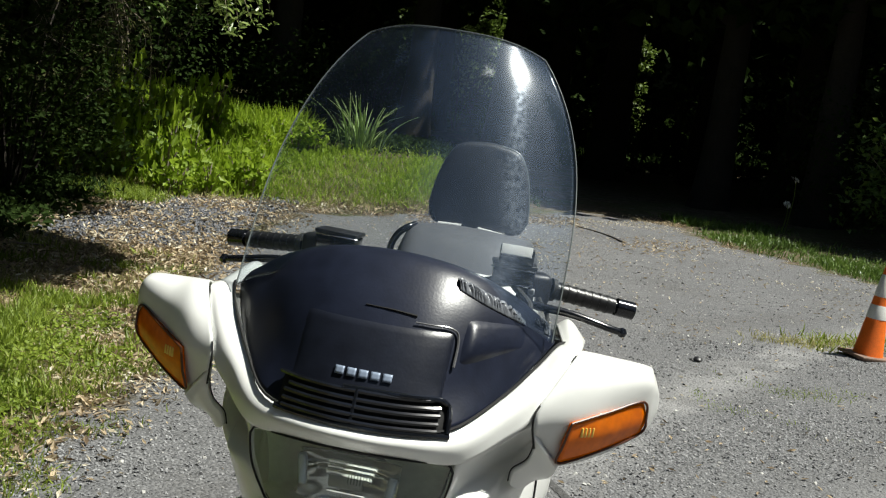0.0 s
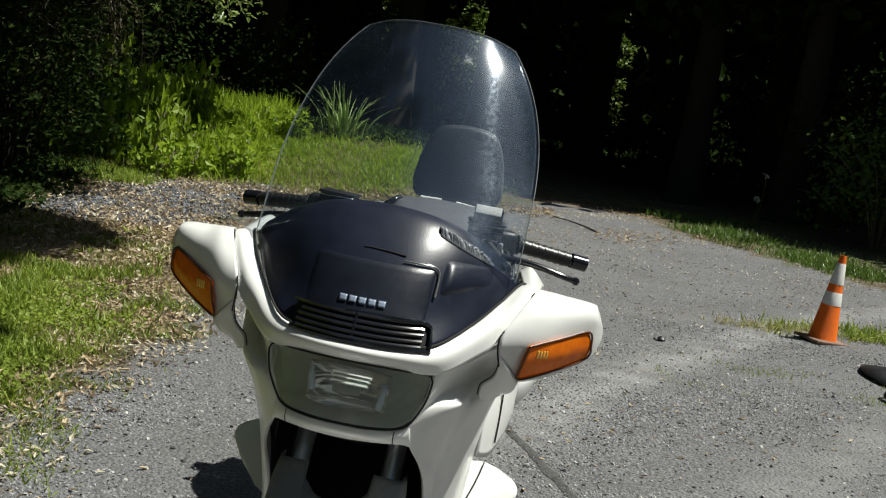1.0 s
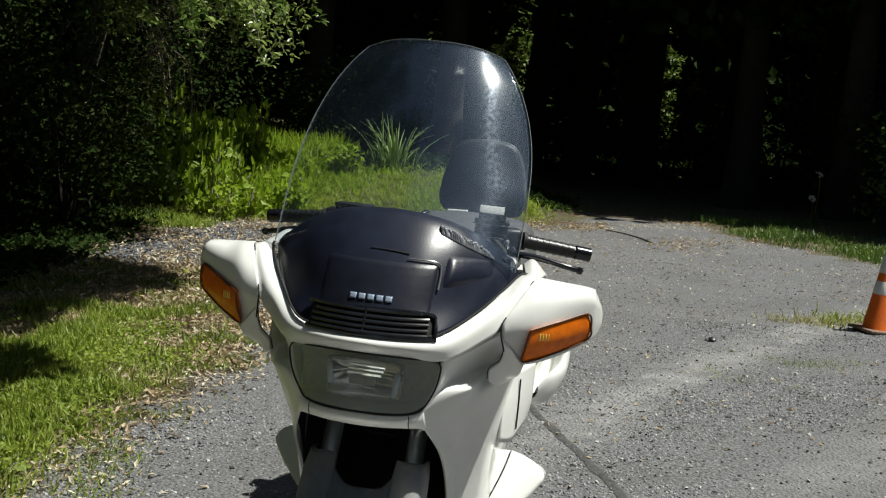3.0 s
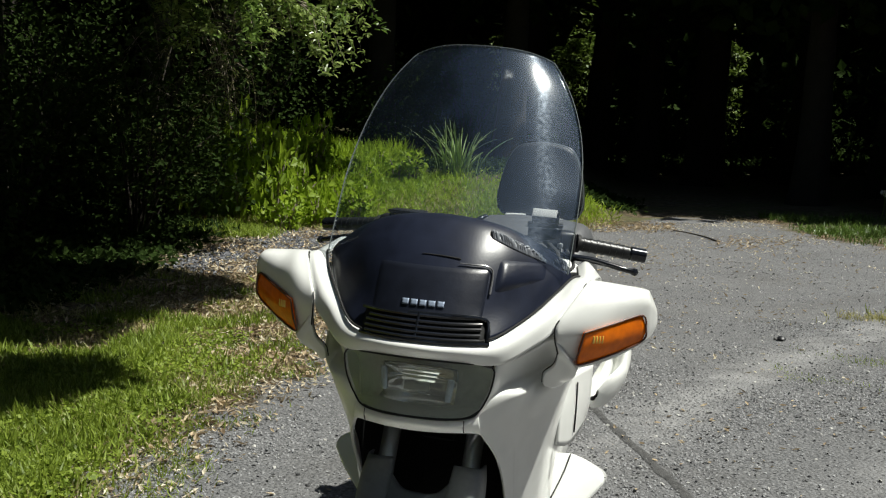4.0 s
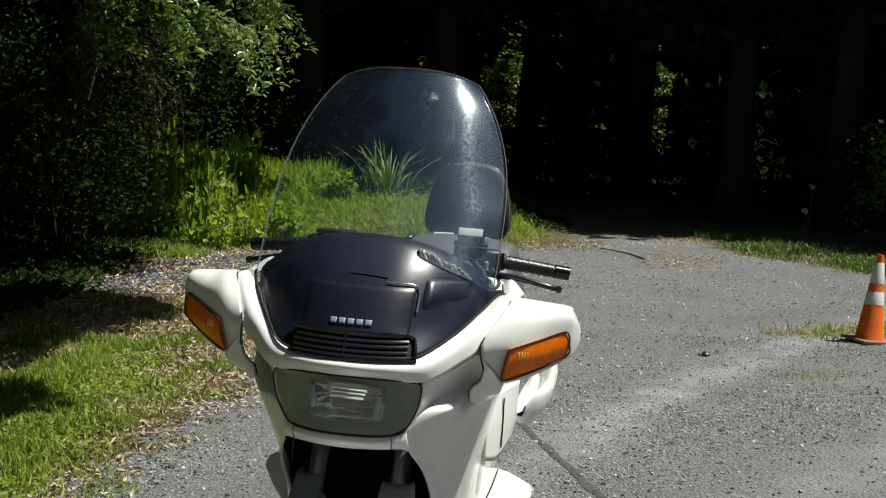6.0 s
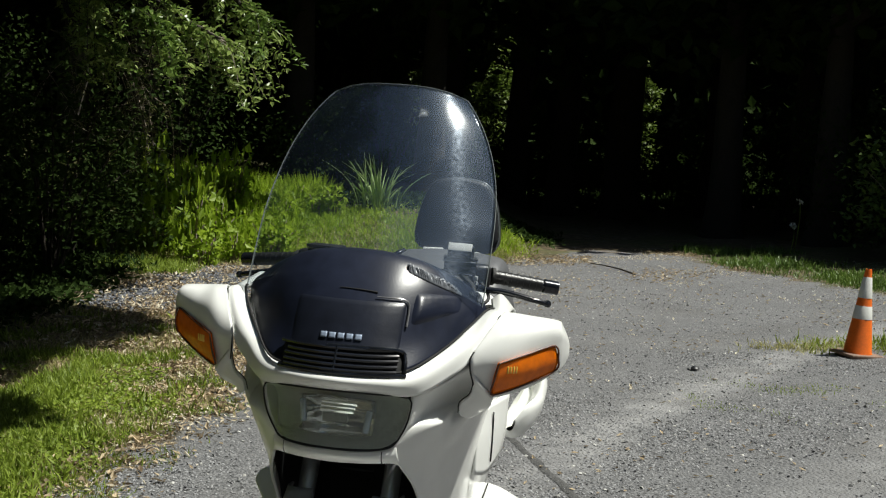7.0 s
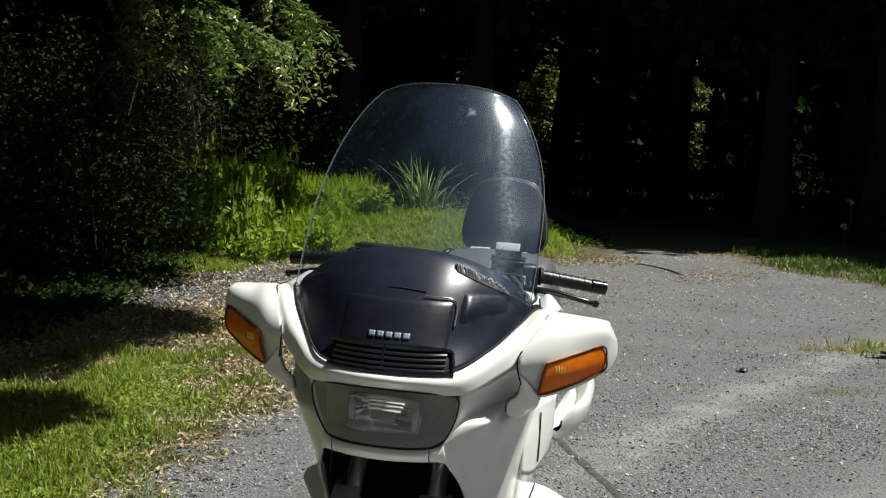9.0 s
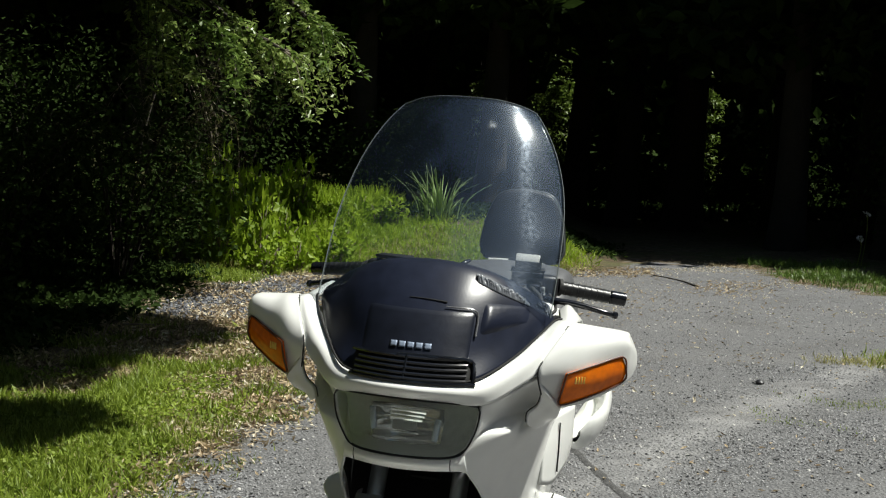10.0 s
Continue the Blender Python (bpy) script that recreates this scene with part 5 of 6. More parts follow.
BANKGRASS = leaf_mat("bank_grass_blade", (0.12, 0.21, 0.008), (0.44, 0.58, 0.06), through_light=0.5)
GROUP_A = [
    ("grass", 140000, (-4.4, -0.9, 0.2, 5.5), (0.035, 0.12), GRASS, lambda x, y: ramp(verge(x, y), -0.05, 0.65) * ramp(y + 0.6 * patchy(x, y, 1.2, -0.4, 0.4, 61.0), 0.6, 2.6) * ramp(x + 0.5 * patchy(x, y, 1.3, -0.4, 0.4, 63.0), -4.4, -3.5) * (0.2 + 0.8 * patchy(x, y, 3.0, -0.3, 0.3)) * (1 - 0.55 * ramp(y, 4.2, 5.2)), 0.8, "short lush green grass on the near verge"),
    ("verge_grass", 24000, (-3.6, -1.2, 3.6, 8.4), (0.04, 0.13), GRASS, lambda x, y: ramp(verge(x, y), 0.05, 0.7) * patchy(x, y, 2.4, 0.0, 0.35, 5.0) * (1 - 0.8 * ramp(y, 6.0, 7.4)), 0.6, "thin tufts of grass among dry leaves"),
    ("verge_dry_grass", 22000, (-3.6, -1.1, 2.0, 8.8), (0.03, 0.1), GRASSDRY, lambda x, y: ramp(verge(x, y), -0.1, 0.4) * patchy(x, y, 2.0, -0.25, 0.4, 9.0) * (1 - 0.6 * ramp(y, 6.3, 7.6)), 0.8, "yellowing grass among dry leaves"),
    ("bank_grass", 56000, (-5.8, 1.3, 12.4, 19.0), (0.06, 0.19), BANKGRASS, lambda x, y: ramp(x, -5.6, -4.6) * ramp(y, 12.5 + 0.3 * max(0, x + 3), 13.7 + 0.3 * max(0, x + 3)) * ramp(-x, -0.55, 0.15) * (0.3 + 0.7 * patchy(x, y, 0.9, -0.3, 0.3, 2.0)) * (1 - ramp(y + 0.5 * patchy(x, y, 1.4, -0.4, 0.4, 91.0), 15.2, 16.1) * ramp(x, -3.3, -2.5)), 0.75, "sunlit grass on the bank"),
    ("foot_grass", 6000, (-4.2, -3.1, 11.4, 13.4), (0.05, 0.15), GRASS, lambda x, y: (0.2 + 0.8 * patchy(x, y, 1.6, -0.2, 0.3, 17.0)) * ramp(-x, 3.0, 3.6), 0.75, "rough grass at the foot of the bank"),
    ("bank_dry_grass", 9000, (-4.2, 0.7, 12.2, 15.5), (0.05, 0.16), GRASSDRY, lambda x, y: ramp(y, 12.2 + 0.3 * max(0, x + 3), 13.0 + 0.3 * max(0, x + 3)) * ramp(-x, -0.5, 0.2) * (1 - ramp(y, 13.6 + 0.3 * max(0, x + 3), 15.4)), 0.75, "yellow dry grass at the foot of the bank"),
    ("tall_grass", 15000, (-6.8, -2.0, 12.9, 17.6), (0.15, 0.5), BANKGRASS, lambda x, y: patchy(x, y, 0.9, -0.15, 0.3, 4.0) * ramp(-x, 2.5, 3.2) * ramp(x, -5.3, -4.4), 0.65, "tall rough grass on the bank"),
    ("edge_tufts", 14000, (-2.6, -0.2, 2.0, 6.0), (0.025, 0.07), GRASS, lambda x, y: ramp(verge(x, y), -0.35, 0.1) * (1 - ramp(verge(x, y), 0.5, 0.9)) * patchy(x, y, 2.8, -0.15, 0.3, 75.0), 0.9, "short tufts of grass among leaves at the gravel's edge"),
    ("cone_grass", 3000, (2.1, 5.2, 7.2, 9.0), (0.04, 0.13), GRASS, lambda x, y: ramp(0.4 - abs(y - 7.75 - 0.16 * (x - 2.3)), 0.0, 0.4) * ramp(x, 2.1, 2.8) * (0.25 + 0.75 * patchy(x, y, 2.5, -0.2, 0.3, 41.0)), 0.6, "strip of grass in the gravel beside the cone"),
    ("cone_dry_grass", 1900, (1.6, 3.6, 7.2, 8.7), (0.03, 0.085), GRASSDRY, lambda x, y: ramp(0.36 - abs(y - 7.75 - 0.16 * (x - 2.3)), 0.0, 0.36) * ramp(x, 1.6, 2.2) * patchy(x, y, 2.5, -0.3, 0.3, 43.0), 0.8, "dry trodden grass in the gravel"),
    ("drive_weeds", 1500, (1.2, 2.6, 5.2, 6.7), (0.015, 0.045), GRASS, lambda x, y: patchy(x, y, 2.2, 0.05, 0.5, 3.0), 0.7, "sparse weeds in the gravel"),
    # Takes the darker leaf colour, so the grass here looks partly shaded.
    ("edge_grass", 12000, (2.2, 8.0, 8.6, 16.5), (0.05, 0.15), LEAF, lambda x, y: ramp(x - road_right(y), -0.1, 0.45) * ramp(road_right(y) + 1.9 - x, 0.0, 1.0) * patchy(x, y, 1.1, -0.3, 0.3, 29.0), 0.6, "rough grass along the drive's far edge"),
]
for nm, n, box, sz, ma, kp, tl, lb in GROUP_A:
    strew(nm, n, box, BLADE_W if sz[1] <= 0.2 else BLADE_T, sz, ma, lb, "grass", kp, tl)

DRY_LEAF = ([(0, -0.55, 0.06), (0.2, -0.1, 0.14), (0.03, 0.5, 0.1), (-0.2, 0.0, 0.12), (0, 0, -0.03)], [(0, 1, 4), (1, 2, 4), (2, 3, 4), (3, 0, 4)])
PALE_LEAF = leaf_mat("pale_dry_leaf", (0.42, 0.34, 0.22), (0.85, 0.8, 0.66), island=1.2, rough=0.7, through_light=0.15)
CLOVER = ([(0, 0, 0), (0.42, 0.45, 0.1), (0, 0.9, 0.02), (-0.42, 0.45, 0.1)], [(0, 1, 2, 3)])
strew("clover", 42000, (-4.2, -0.9, 0.6, 6.2), CLOVER, (0.012, 0.034), GRASS, "small soft leaves of clover among the short grass", "clover", lambda x, y: ramp(verge(x, y), 0.0, 0.6) * ramp(y + 0.8 * patchy(x, y, 1.1, -0.4, 0.4, 89.0), 0.7, 2.2) * ramp(x + 0.5 * patchy(x, y, 1.3, -0.4, 0.4, 63.0), -4.2, -3.4) * patchy(x, y, 2.2, -0.25, 0.25, 87.0) * (1 - 0.7 * ramp(y, 4.4, 5.6)), 0.45, 0.035, True)
strew("leaf_litter", 12000, (-4.4, -0.7, 3.6, 9.6), DRY_LEAF, (0.024, 0.068), LITTER, "dry tan fallen leaves on the verge", "fallen leaves", lambda x, y: ramp(verge(x, y), -0.35, 0.25) * (1 - (0.85 - 0.6 * ramp(y, 4.3, 5.6)) * ramp(verge(x, y), 0.5 + 0.8 * ramp(y, 4.3, 5.6), 1.1 + 0.9 * ramp(y, 4.3, 5.6))) * (0.25 + 0.75 * patchy(x, y, 1.6, -0.3, 0.3, 11.0)) * (1 - 0.93 * ramp(y, 5.9, 6.7) * ramp(-x, 2.75, 3.2)) * (0.4 + 0.6 * ramp(y, 4.2, 5.4)), 0.5, 0.004, True)
strew("near_litter", 2600, (-2.4, -0.6, 1.8, 5.0), DRY_LEAF, (0.012, 0.034), LITTER, "small dry leaves along the near edge of the gravel", "fallen leaves", lambda x, y: ramp(verge(x, y), -0.4, 0.2) * (1 - ramp(verge(x, y), 0.4, 0.9)) * (0.3 + 0.7 * patchy(x, y, 2.5, -0.3, 0.3, 15.0)), 0.5, 0.004, True)
strew("pale_litter", 2300, (-3.0, -0.2, 2.2, 6.8), DRY_LEAF, (0.018, 0.046), PALE_LEAF, "larger pale leaves along the edge of the gravel", "fallen leaves", lambda x, y: ramp(verge(x, y), -0.45, 0.05) * (1 - ramp(verge(x, y), 0.3 + 0.7 * ramp(y, 3.6, 5.0), 0.8 + 0.9 * ramp(y, 3.6, 5.0))) * (0.25 + 0.75 * patchy(x, y, 1.9, -0.2, 0.3, 71.0)) * (0.35 + 0.65 * ramp(y, 3.0, 4.6)), 0.4, 0.006, True)
# Near-black undergrowth; its colour carries the deep shade over the ground here.
strew("undergrowth", 32000, (-9.0, -2.7, 6.0, 12.4), (LEAF_SHAPE[0], LEAF_SHAPE[1]), (0.05, 0.11), LEAFSHADE, "dark low leafy undergrowth beneath the trees", "undergrowth", lambda x, y: ramp(-x - 0.1 * max(0, y - 8.6), 3.25, 3.9) * ramp(y, 6.1, 6.8), 0.6, 0.03, True)
strew("shade_undergrowth", 12000, (-9.0, -4.4, 11.6, 18.5), (LEAF_SHAPE[0], LEAF_SHAPE[1]), (0.06, 0.16), LEAFSHADE, "dark leafy ground cover behind the mossy trunk", "undergrowth", lambda x, y: ramp(-x, 4.5, 5.2), 0.6, 0.05, True)
strew("bank_undergrowth", 9000, (-3.4, 1.0, 15.3, 18.6), (LEAF_SHAPE[0], LEAF_SHAPE[1]), (0.05, 0.11), LEAFSHADE, "dark low leafy growth behind the bank grass", "undergrowth", lambda x, y: ramp(y, 15.4, 16.2) * ramp(x, -3.4, -2.7) * ramp(-x, -1.0, -0.2), 0.6, 0.05, True)
strew("woods_floor", 9000, (-6.0, 14.0, 27.6, 34.0), (LEAF_SHAPE[0], LEAF_SHAPE[1]), (0.12, 0.34), LEAFSHADE, "dark leafy ground cover in the far woods", "undergrowth", None, 0.7, 0.1, True)
strew("heap_litter", 3600, (-3.9, -1.0, 6.4, 12.8), DRY_LEAF, (0.025, 0.065), LITTER, "dry leaves strewn about the gravel heap", "fallen leaves", lambda x, y: ramp(verge(x, y), -0.5, 0.2) * (0.25 + 0.75 * patchy(x, y, 1.3, -0.2, 0.4, 51.0)) * (1 - 0.9 * ramp(-x, 2.9, 3.3) * (1 - ramp(y, 9, 10.5))), 0.45, 0.02, True)
strew("heap_pale_litter", 1100, (-3.7, -1.0, 6.4, 13.0), DRY_LEAF, (0.03, 0.065), PALE_LEAF, "pale bleached leaves about the gravel heap", "fallen leaves", lambda x, y: ramp(verge(x, y), -0.4, 0.2) * (0.2 + 0.8 * patchy(x, y, 1.5, -0.2, 0.4, 81.0)) * (1 - 0.9 * ramp(-x, 2.9, 3.3) * (1 - ramp(y, 9, 10.5))), 0.45, 0.025, True)
strew("drive_litter", 1900, (-0.8, 4.6, 5.5, 15.8), DRY_LEAF, (0.014, 0.042), PALE_LEAF, "pale leaf scraps strewn over the far drive", "fallen leaves", lambda x, y: ramp(x - road_left(y), 0.0, 0.3) * ramp(road_right(y) + 0.2 - x, 0.0, 0.2) * (0.06 + 0.94 * patchy(x, y, 1.2, 0.0, 0.5, 33.0)) * (0.15 + 0.85 * ramp(y, 9.0, 13.5)), 0.3, 0.004, True)
strew("drive_brown_litter", 1100, (-0.8, 4.6, 7.5, 16.2), DRY_LEAF, (0.02, 0.06), LITTER, "brown trodden leaves strewn over the far drive", "fallen leaves", lambda x, y: ramp(x - road_left(y), 0.0, 0.3) * ramp(road_right(y) + 0.35 - x, 0.0, 0.2) * patchy(x, y, 0.8, 0.0, 0.5, 37.0) * (0.1 + 0.9 * ramp(y, 9.5, 14.0)), 0.3, 0.003, True)
strew("bank_litter", 3500, (-4.6, 1.2, 11.4, 14.6), DRY_LEAF, (0.03, 0.07), LITTER, "dry fallen leaves at the foot of the bank", "fallen leaves", lambda x, y: ramp(0.9 - abs(y - 12.9 - 0.3 * max(0, x + 3)), 0.0, 0.8), 0.35, 0.004, True)
strew("drive_litter", 2200, (-1.8, 5.2, 2.2, 15.0), DRY_LEAF, (0.012, 0.04), LITTER, "scattered pale leaves and chips on the gravel", "fallen leaves", lambda x, y: 0.25 + 0.75 * patchy(x, y, 0.7, -0.1, 0.4, 21.0), 0.25, 0.002, True)

STONE = ([(0.5, 0, -0.1), (0.05, 0.42, -0.08), (-0.48, 0.05, -0.1), (0.03, -0.45, -0.1), (0.2, 0.08, 0.13), (-0.16, -0.06, 0.16)], [(0, 1, 4), (1, 5, 4), (1, 2, 5), (2, 3, 5), (3, 4, 5), (3, 0, 4)])
HEAP = mat("blue_grey_stone", (0.07, 0.073, 0.085), 0.85, vary=0.4, scale=30, second=(0.22, 0.225, 0.245), island=1.2)
PALE = mat("pale_stone", (0.4, 0.39, 0.37), 0.8, vary=0.3, scale=30, second=(0.62, 0.61, 0.58), island=1.0)
def off_line(x, y):
    """Loose stones lie thinly on the dark line across the drive."""
    return 0.35 + 0.65 * ramp(abs(x - 0.02 - 0.82 * (5.55 - y) / 3.05), 0.02, 0.05)


strew("gravel", 60000, (-2.0, 3.6, 2.2, 7.5), STONE, (0.006, 0.019), GRAVEL_STONE, "loose grey gravel stones on the drive", "gravel", lambda x, y: (1 - ramp(verge(x, y), -0.1, 0.6)) * (0.12 + 0.88 * patchy(x, y, 0.9, -0.15, 0.35, 31.0)) * off_line(x, y) * (1 - 0.95 * track_share(x, y)) * (1 - 0.6 * ramp(y, 5, 9)), 0.5, 0.0, True)
strew("far_gravel", 8000, (-3.3, 6.0, 7.0, 15.0), STONE, (0.009, 0.022), GRAVEL_STONE, "loose gravel stones further along the drive", "gravel", lambda x, y: (1 - ramp(verge(x, y), -0.1, 0.4)) * (0.4 + 0.6 * patchy(x, y, 0.5, -0.3, 0.3, 37.0)), 0.5, 0.0, True)
strew("gravel_heap", 10500, (-3.6, -1.5, 8.2, 13.2), STONE, (0.02, 0.05), HEAP, "coarse blue-grey gravel heaped by the bank", "gravel", lambda x, y: ramp(0.9 - abs(x + 2.75), 0.0, 0.6) * ramp(y, 8.6, 9.6), 0.5, 0.01, True)
DARKC = mat("dark_stone", (0.02, 0.02, 0.022), 0.8, vary=0.3, scale=30, second=(0.06, 0.06, 0.062), island=1.0)
strew("dark_chips", 900, (-1.2, 4.6, 2.2, 11.0), STONE, (0.01, 0.026), DARKC, "scattered dark stone chips on the drive", "gravel", None, 0.5, 0.0, True)
strew("pale_chips", 1900, (-1.2, 4.6, 2.2, 13.0), STONE, (0.008, 0.03), PALE, "pale stone chips on the drive", "gravel", None, 0.5, 0.0, True)


# ---- bushes, branches and plants ----
def make_bush(name, label, r, h, leaves, size, material, stems=9, wood=None):
    t = thing(name, label, "bush")
    ends = []
    for i in range(stems):
        a, l = i * 2.4, r * rng.uniform(0.4, 0.9)
        e = (math.cos(a) * l, math.sin(a) * l, h * rng.uniform(0.55, 1.0))
        part("stem", tube([(0.05 * math.cos(a), 0.05 * math.sin(a), -0.05), (e[0] * 0.4, e[1] * 0.4, e[2] * 0.6), e], (0.016, 0.004), 5, 6), wood or TWIG, t)
        ends += [e, (e[0] * 0.75, e[1] * 0.75, e[2] * 0.7), (e[0] * 0.9, e[1] * 0.9, e[2] * 0.4)]
    leaf_cloud("leaves", ends, r * 0.42, leaves, size, material, t, 0.8)
    return t


BUSHES = [make_bush("bush", "dark leafy bush in the forest shade", 1.0 + 0.2 * i, 1.5 + 0.4 * i, 2400, 0.075, LEAFSHADE, wood=BARK) for i in range(3)]
bush_at = [(-4.7, 7.0), (-5.2, 5.8), (-5.2, 9.8), (-5.0, 8.4), (-5.4, 6.4), (-6.4, 9.2), (-5.6, 11.2), (-6.8, 7.4), (-7.4, 11.4), (-6.2, 5.0), (-7.6, 15.5), (-5.2, 17.6), (-3.4, 18.6), (6.6, 16.4), (5.2, 17.4), (9.2, 16.6), (6.0, 19.8), (8.0, 20.2), (-8.6, 18.4), (-2.4, 23), (-5.4, 22), (0.6, 28), (-9.5, 13)]
bush_at += [(-4.35, 10.7), (-4.7, 11.9)]
# Row added to hide sunlit ground between the far trunks.
bush_at += [(-4.0 + 1.05 * k, 27.2 + 0.5 * math.sin(2.3 * k)) for k in range(16)]
for i, (x, y) in enumerate(bush_at):
    m = pose(x, y, ground_z(x, y) - 0.03, 0, 0, rng.uniform(0, 360))
    if i < 3:
        BUSHES[i].matrix_world = m
    else:
        copy_thing(BUSHES[i % 3], m)
SHRUB = make_bush("shrub", "green leafy shrub at the edge of the dark woods", 1.1, 2.0, 2600, 0.085, LEAF)
for i, (x, y) in enumerate([(6.4, 12.6), (5.4, 14.8), (7.4, 14.2), (8.4, 12.2), (7.0, 11.4), (6.2, 13.6), (9.0, 13.4)]):
    m = pose(x, y, ground_z(x, y) - 0.03, 0, 0, 61 * i)
    if i == 0:
        SHRUB.matrix_world = m
    else:
        copy_thing(SHRUB, m)
GLADE = leaf_mat("glade_leaf", (0.05, 0.09, 0.012), (0.2, 0.28, 0.05), rough=0.5)
for x, y, wide, tall in GLADES:
    lit = make_bush("lit_bush", "tall slim sunlit thicket between the far trunks", wide, tall, int(2600 * wide + 300), 0.12, GLADE, 8, wood=BARK)
    lit.matrix_world = pose(x, y, ground_z(x, y) - 0.03)

# brown twiggy shrubs between the tree and the bank
TANGLE = make_bush("twiggy_shrub", "brown half-withered twiggy shrub before the bank", 0.65, 1.55, 1700, 0.055, WITHER, 10, wood=BARK)
for i, (x, y) in enumerate([(-4.7, 12.5), (-5.9, 12.6), (-6.3, 13.8)]):
    m = pose(x, y, ground_z(x, y) - 0.03, 0, 0, 83 * i)
    if i == 0:
        TANGLE.matrix_world = m
    else:
        copy_thing(TANGLE, m)

# low leafy weeds in front of the bank
WEED = make_bush("weed", "low bright leafy weed at the foot of the bank", 0.24, 0.34, 130, 0.08, BANKGRASS, 6)
for i in range(44):
    x = rng.uniform(-5.3, -2.3)
    y = rng.uniform(12.5, 15.6)
    m = pose(x, y, ground_z(x, y) - 0.02, 0, 0, rng.uniform(0, 360)) @ Matrix.Diagonal((1, 1, rng.uniform(0.8, 1.9) if x < -3.3 else 0.75, 1))
    if i == 0:
        WEED.matrix_world = m
    else:
        copy_thing(WEED, m)

# the tree beyond the verge: a dark mossy trunk, and long limbs whose leafy sprays hang into the sun
bay = thing("bay_tree", "tree with a dark mossy trunk and low sunlit leafy boughs", "tree", pose(-5.25, 13.3, ground_z(-5.25, 13.3)))
bm = tube([(0.02, 0, -0.3), (0.0, 0, 0.8), (0.02, 0, 2.0), (0.12, -0.1, 4.0), (0.35, -0.2, 8.0)], (0.22, 0.08), 16, 24)
for v in bm.verts:
    k = 1 + 0.2 * noise.noise((v.co.x * 7, v.co.y * 7, v.co.z * 1.3)) + 0.6 * max(0, 0.4 - v.co.z)
    v.co.x, v.co.y = v.co.x * k, v.co.y * k
MOSSY = mat("mossy_bark", (0.022, 0.018, 0.012), 0.95, vary=0.4, scale=4, bump=0.9, bump_scale=22, second=(0.06, 0.062, 0.03))
part("trunk", bm, MOSSY, bay)
LEAF_FOLD = ([(0, 0, 0), (0.2, 0.28, 0.09), (0.19, 0.66, 0.05), (0, 1, -0.1), (-0.19, 0.66, 0.05), (-0.2, 0.28, 0.09)], [(0, 1, 2, 3), (0, 3, 4, 5)])
limbs = [[(0.1, -0.1, 3.3), (0.8, -1.2, 3.4), (1.4, -2.5, 2.9), (2.05, -3.0, 2.5), (2.6, -3.2, 2.25)],
         [(0.1, -0.1, 3.7), (0.6, -1.4, 3.8), (1.0, -2.8, 3.1), (1.5, -3.5, 2.6), (2.1, -3.8, 2.35)],
         [(0.12, -0.1, 4.2), (1.0, -0.9, 4.1), (1.8, -1.8, 3.3), (2.4, -2.3, 2.8), (2.8, -2.5, 2.5)],
         [(0.05, -0.1, 3.2), (0.4, -1.1, 3.3), (0.75, -2.3, 2.8), (1.1, -3.0, 2.4), (1.5, -3.3, 2.2)]]
for pts in limbs:
    part("limb", tube(pts, (0.07, 0.012), 8, 18), BARK, bay)
lrng = random.Random(23)
fresh, old, fine_old = [], [], []
for i in range(126):
    pts = spline(limbs[i % 4], 41)
    p = pts[lrng.randint(14, 40)]
    l = lrng.uniform(0.4, 1.0)
    a = lrng.uniform(-1.1, 0.9)
    d = np.array([math.cos(a) * 0.6, math.sin(a) * 0.6, 0.0])
    fall = lrng.uniform(0.45, 1.3) * l
    e = p + d * l + np.array([0, 0, -fall])
    low = 1.72 - 0.1 * (e[0] - 1.6)
    if i >= 100:
        # thin half-withered twigs hang lower, down to the bank
        e = np.array([lrng.uniform(0.9, 2.1), lrng.uniform(-3.0, -2.2), lrng.uniform(0.85, 1.6)])
        p = e + np.array([lrng.uniform(-0.5, 0.1), lrng.gauss(0, 0.2), lrng.uniform(0.5, 0.9)])
        d = np.array([0.5, 0.2 * math.sin(i), 0.0])
    elif e[2] < low:
        e[2] = low + lrng.uniform(0, 0.3)
    mid = p + d * l * 0.55 + np.array([0, 0, -0.2 * fall])
    twig = spline([p, mid, e], 15)
    part("twig", tube([tuple(q) for q in twig], (0.007, 0.002), 5), TWIG if i % 4 == 0 else BARK, bay)
    bank_of = fine_old if i >= 100 else fresh if lrng.random() < 0.7 else old
    for k in range(3, 15):
        for side in (-1, 1):
            sl = lrng.uniform(0.05, 0.24) * (1.25 - k / 15)
            b = np.array([-d[1] * side, d[0] * side, lrng.uniform(-0.5, 0.15)]) + d * lrng.uniform(0.0, 0.7)
            for f in np.linspace(0.25, 1, 3):
                q = twig[k] + b * sl * f
                bank_of.append((q[0] + lrng.gauss(0, 0.012), q[1] + lrng.gauss(0, 0.012), q[2] + lrng.gauss(0, 0.012), lrng.uniform(0, 6.28), lrng.gauss(-0.25, 0.5), lrng.gauss(0, 0.5), lrng.uniform(0.015, 0.045) if i >= 100 else lrng.uniform(0.035, 0.1)))
for nm, rows, ma in (("young_leaves", fresh, BOUGH), ("old_leaves", old, LEAF), ("withered_leaves", fine_old, WITHER)):
    scatter(nm, *LEAF_FOLD, rows, ma, "", "").parent = bay
# Unseen leaf masses above the boughs, added to shade bank, ground and left boughs.
up = [(rng.uniform(-0.6, 2.0), rng.uniform(-3.9, 0.9), 6.3 + rng.normal(0, 0.5)) for _ in range(34)] + [(rng.uniform(2.2, 3.7), rng.uniform(-0.9, 2.1), 6.3 + rng.normal(0, 0.3)) for _ in range(6)]
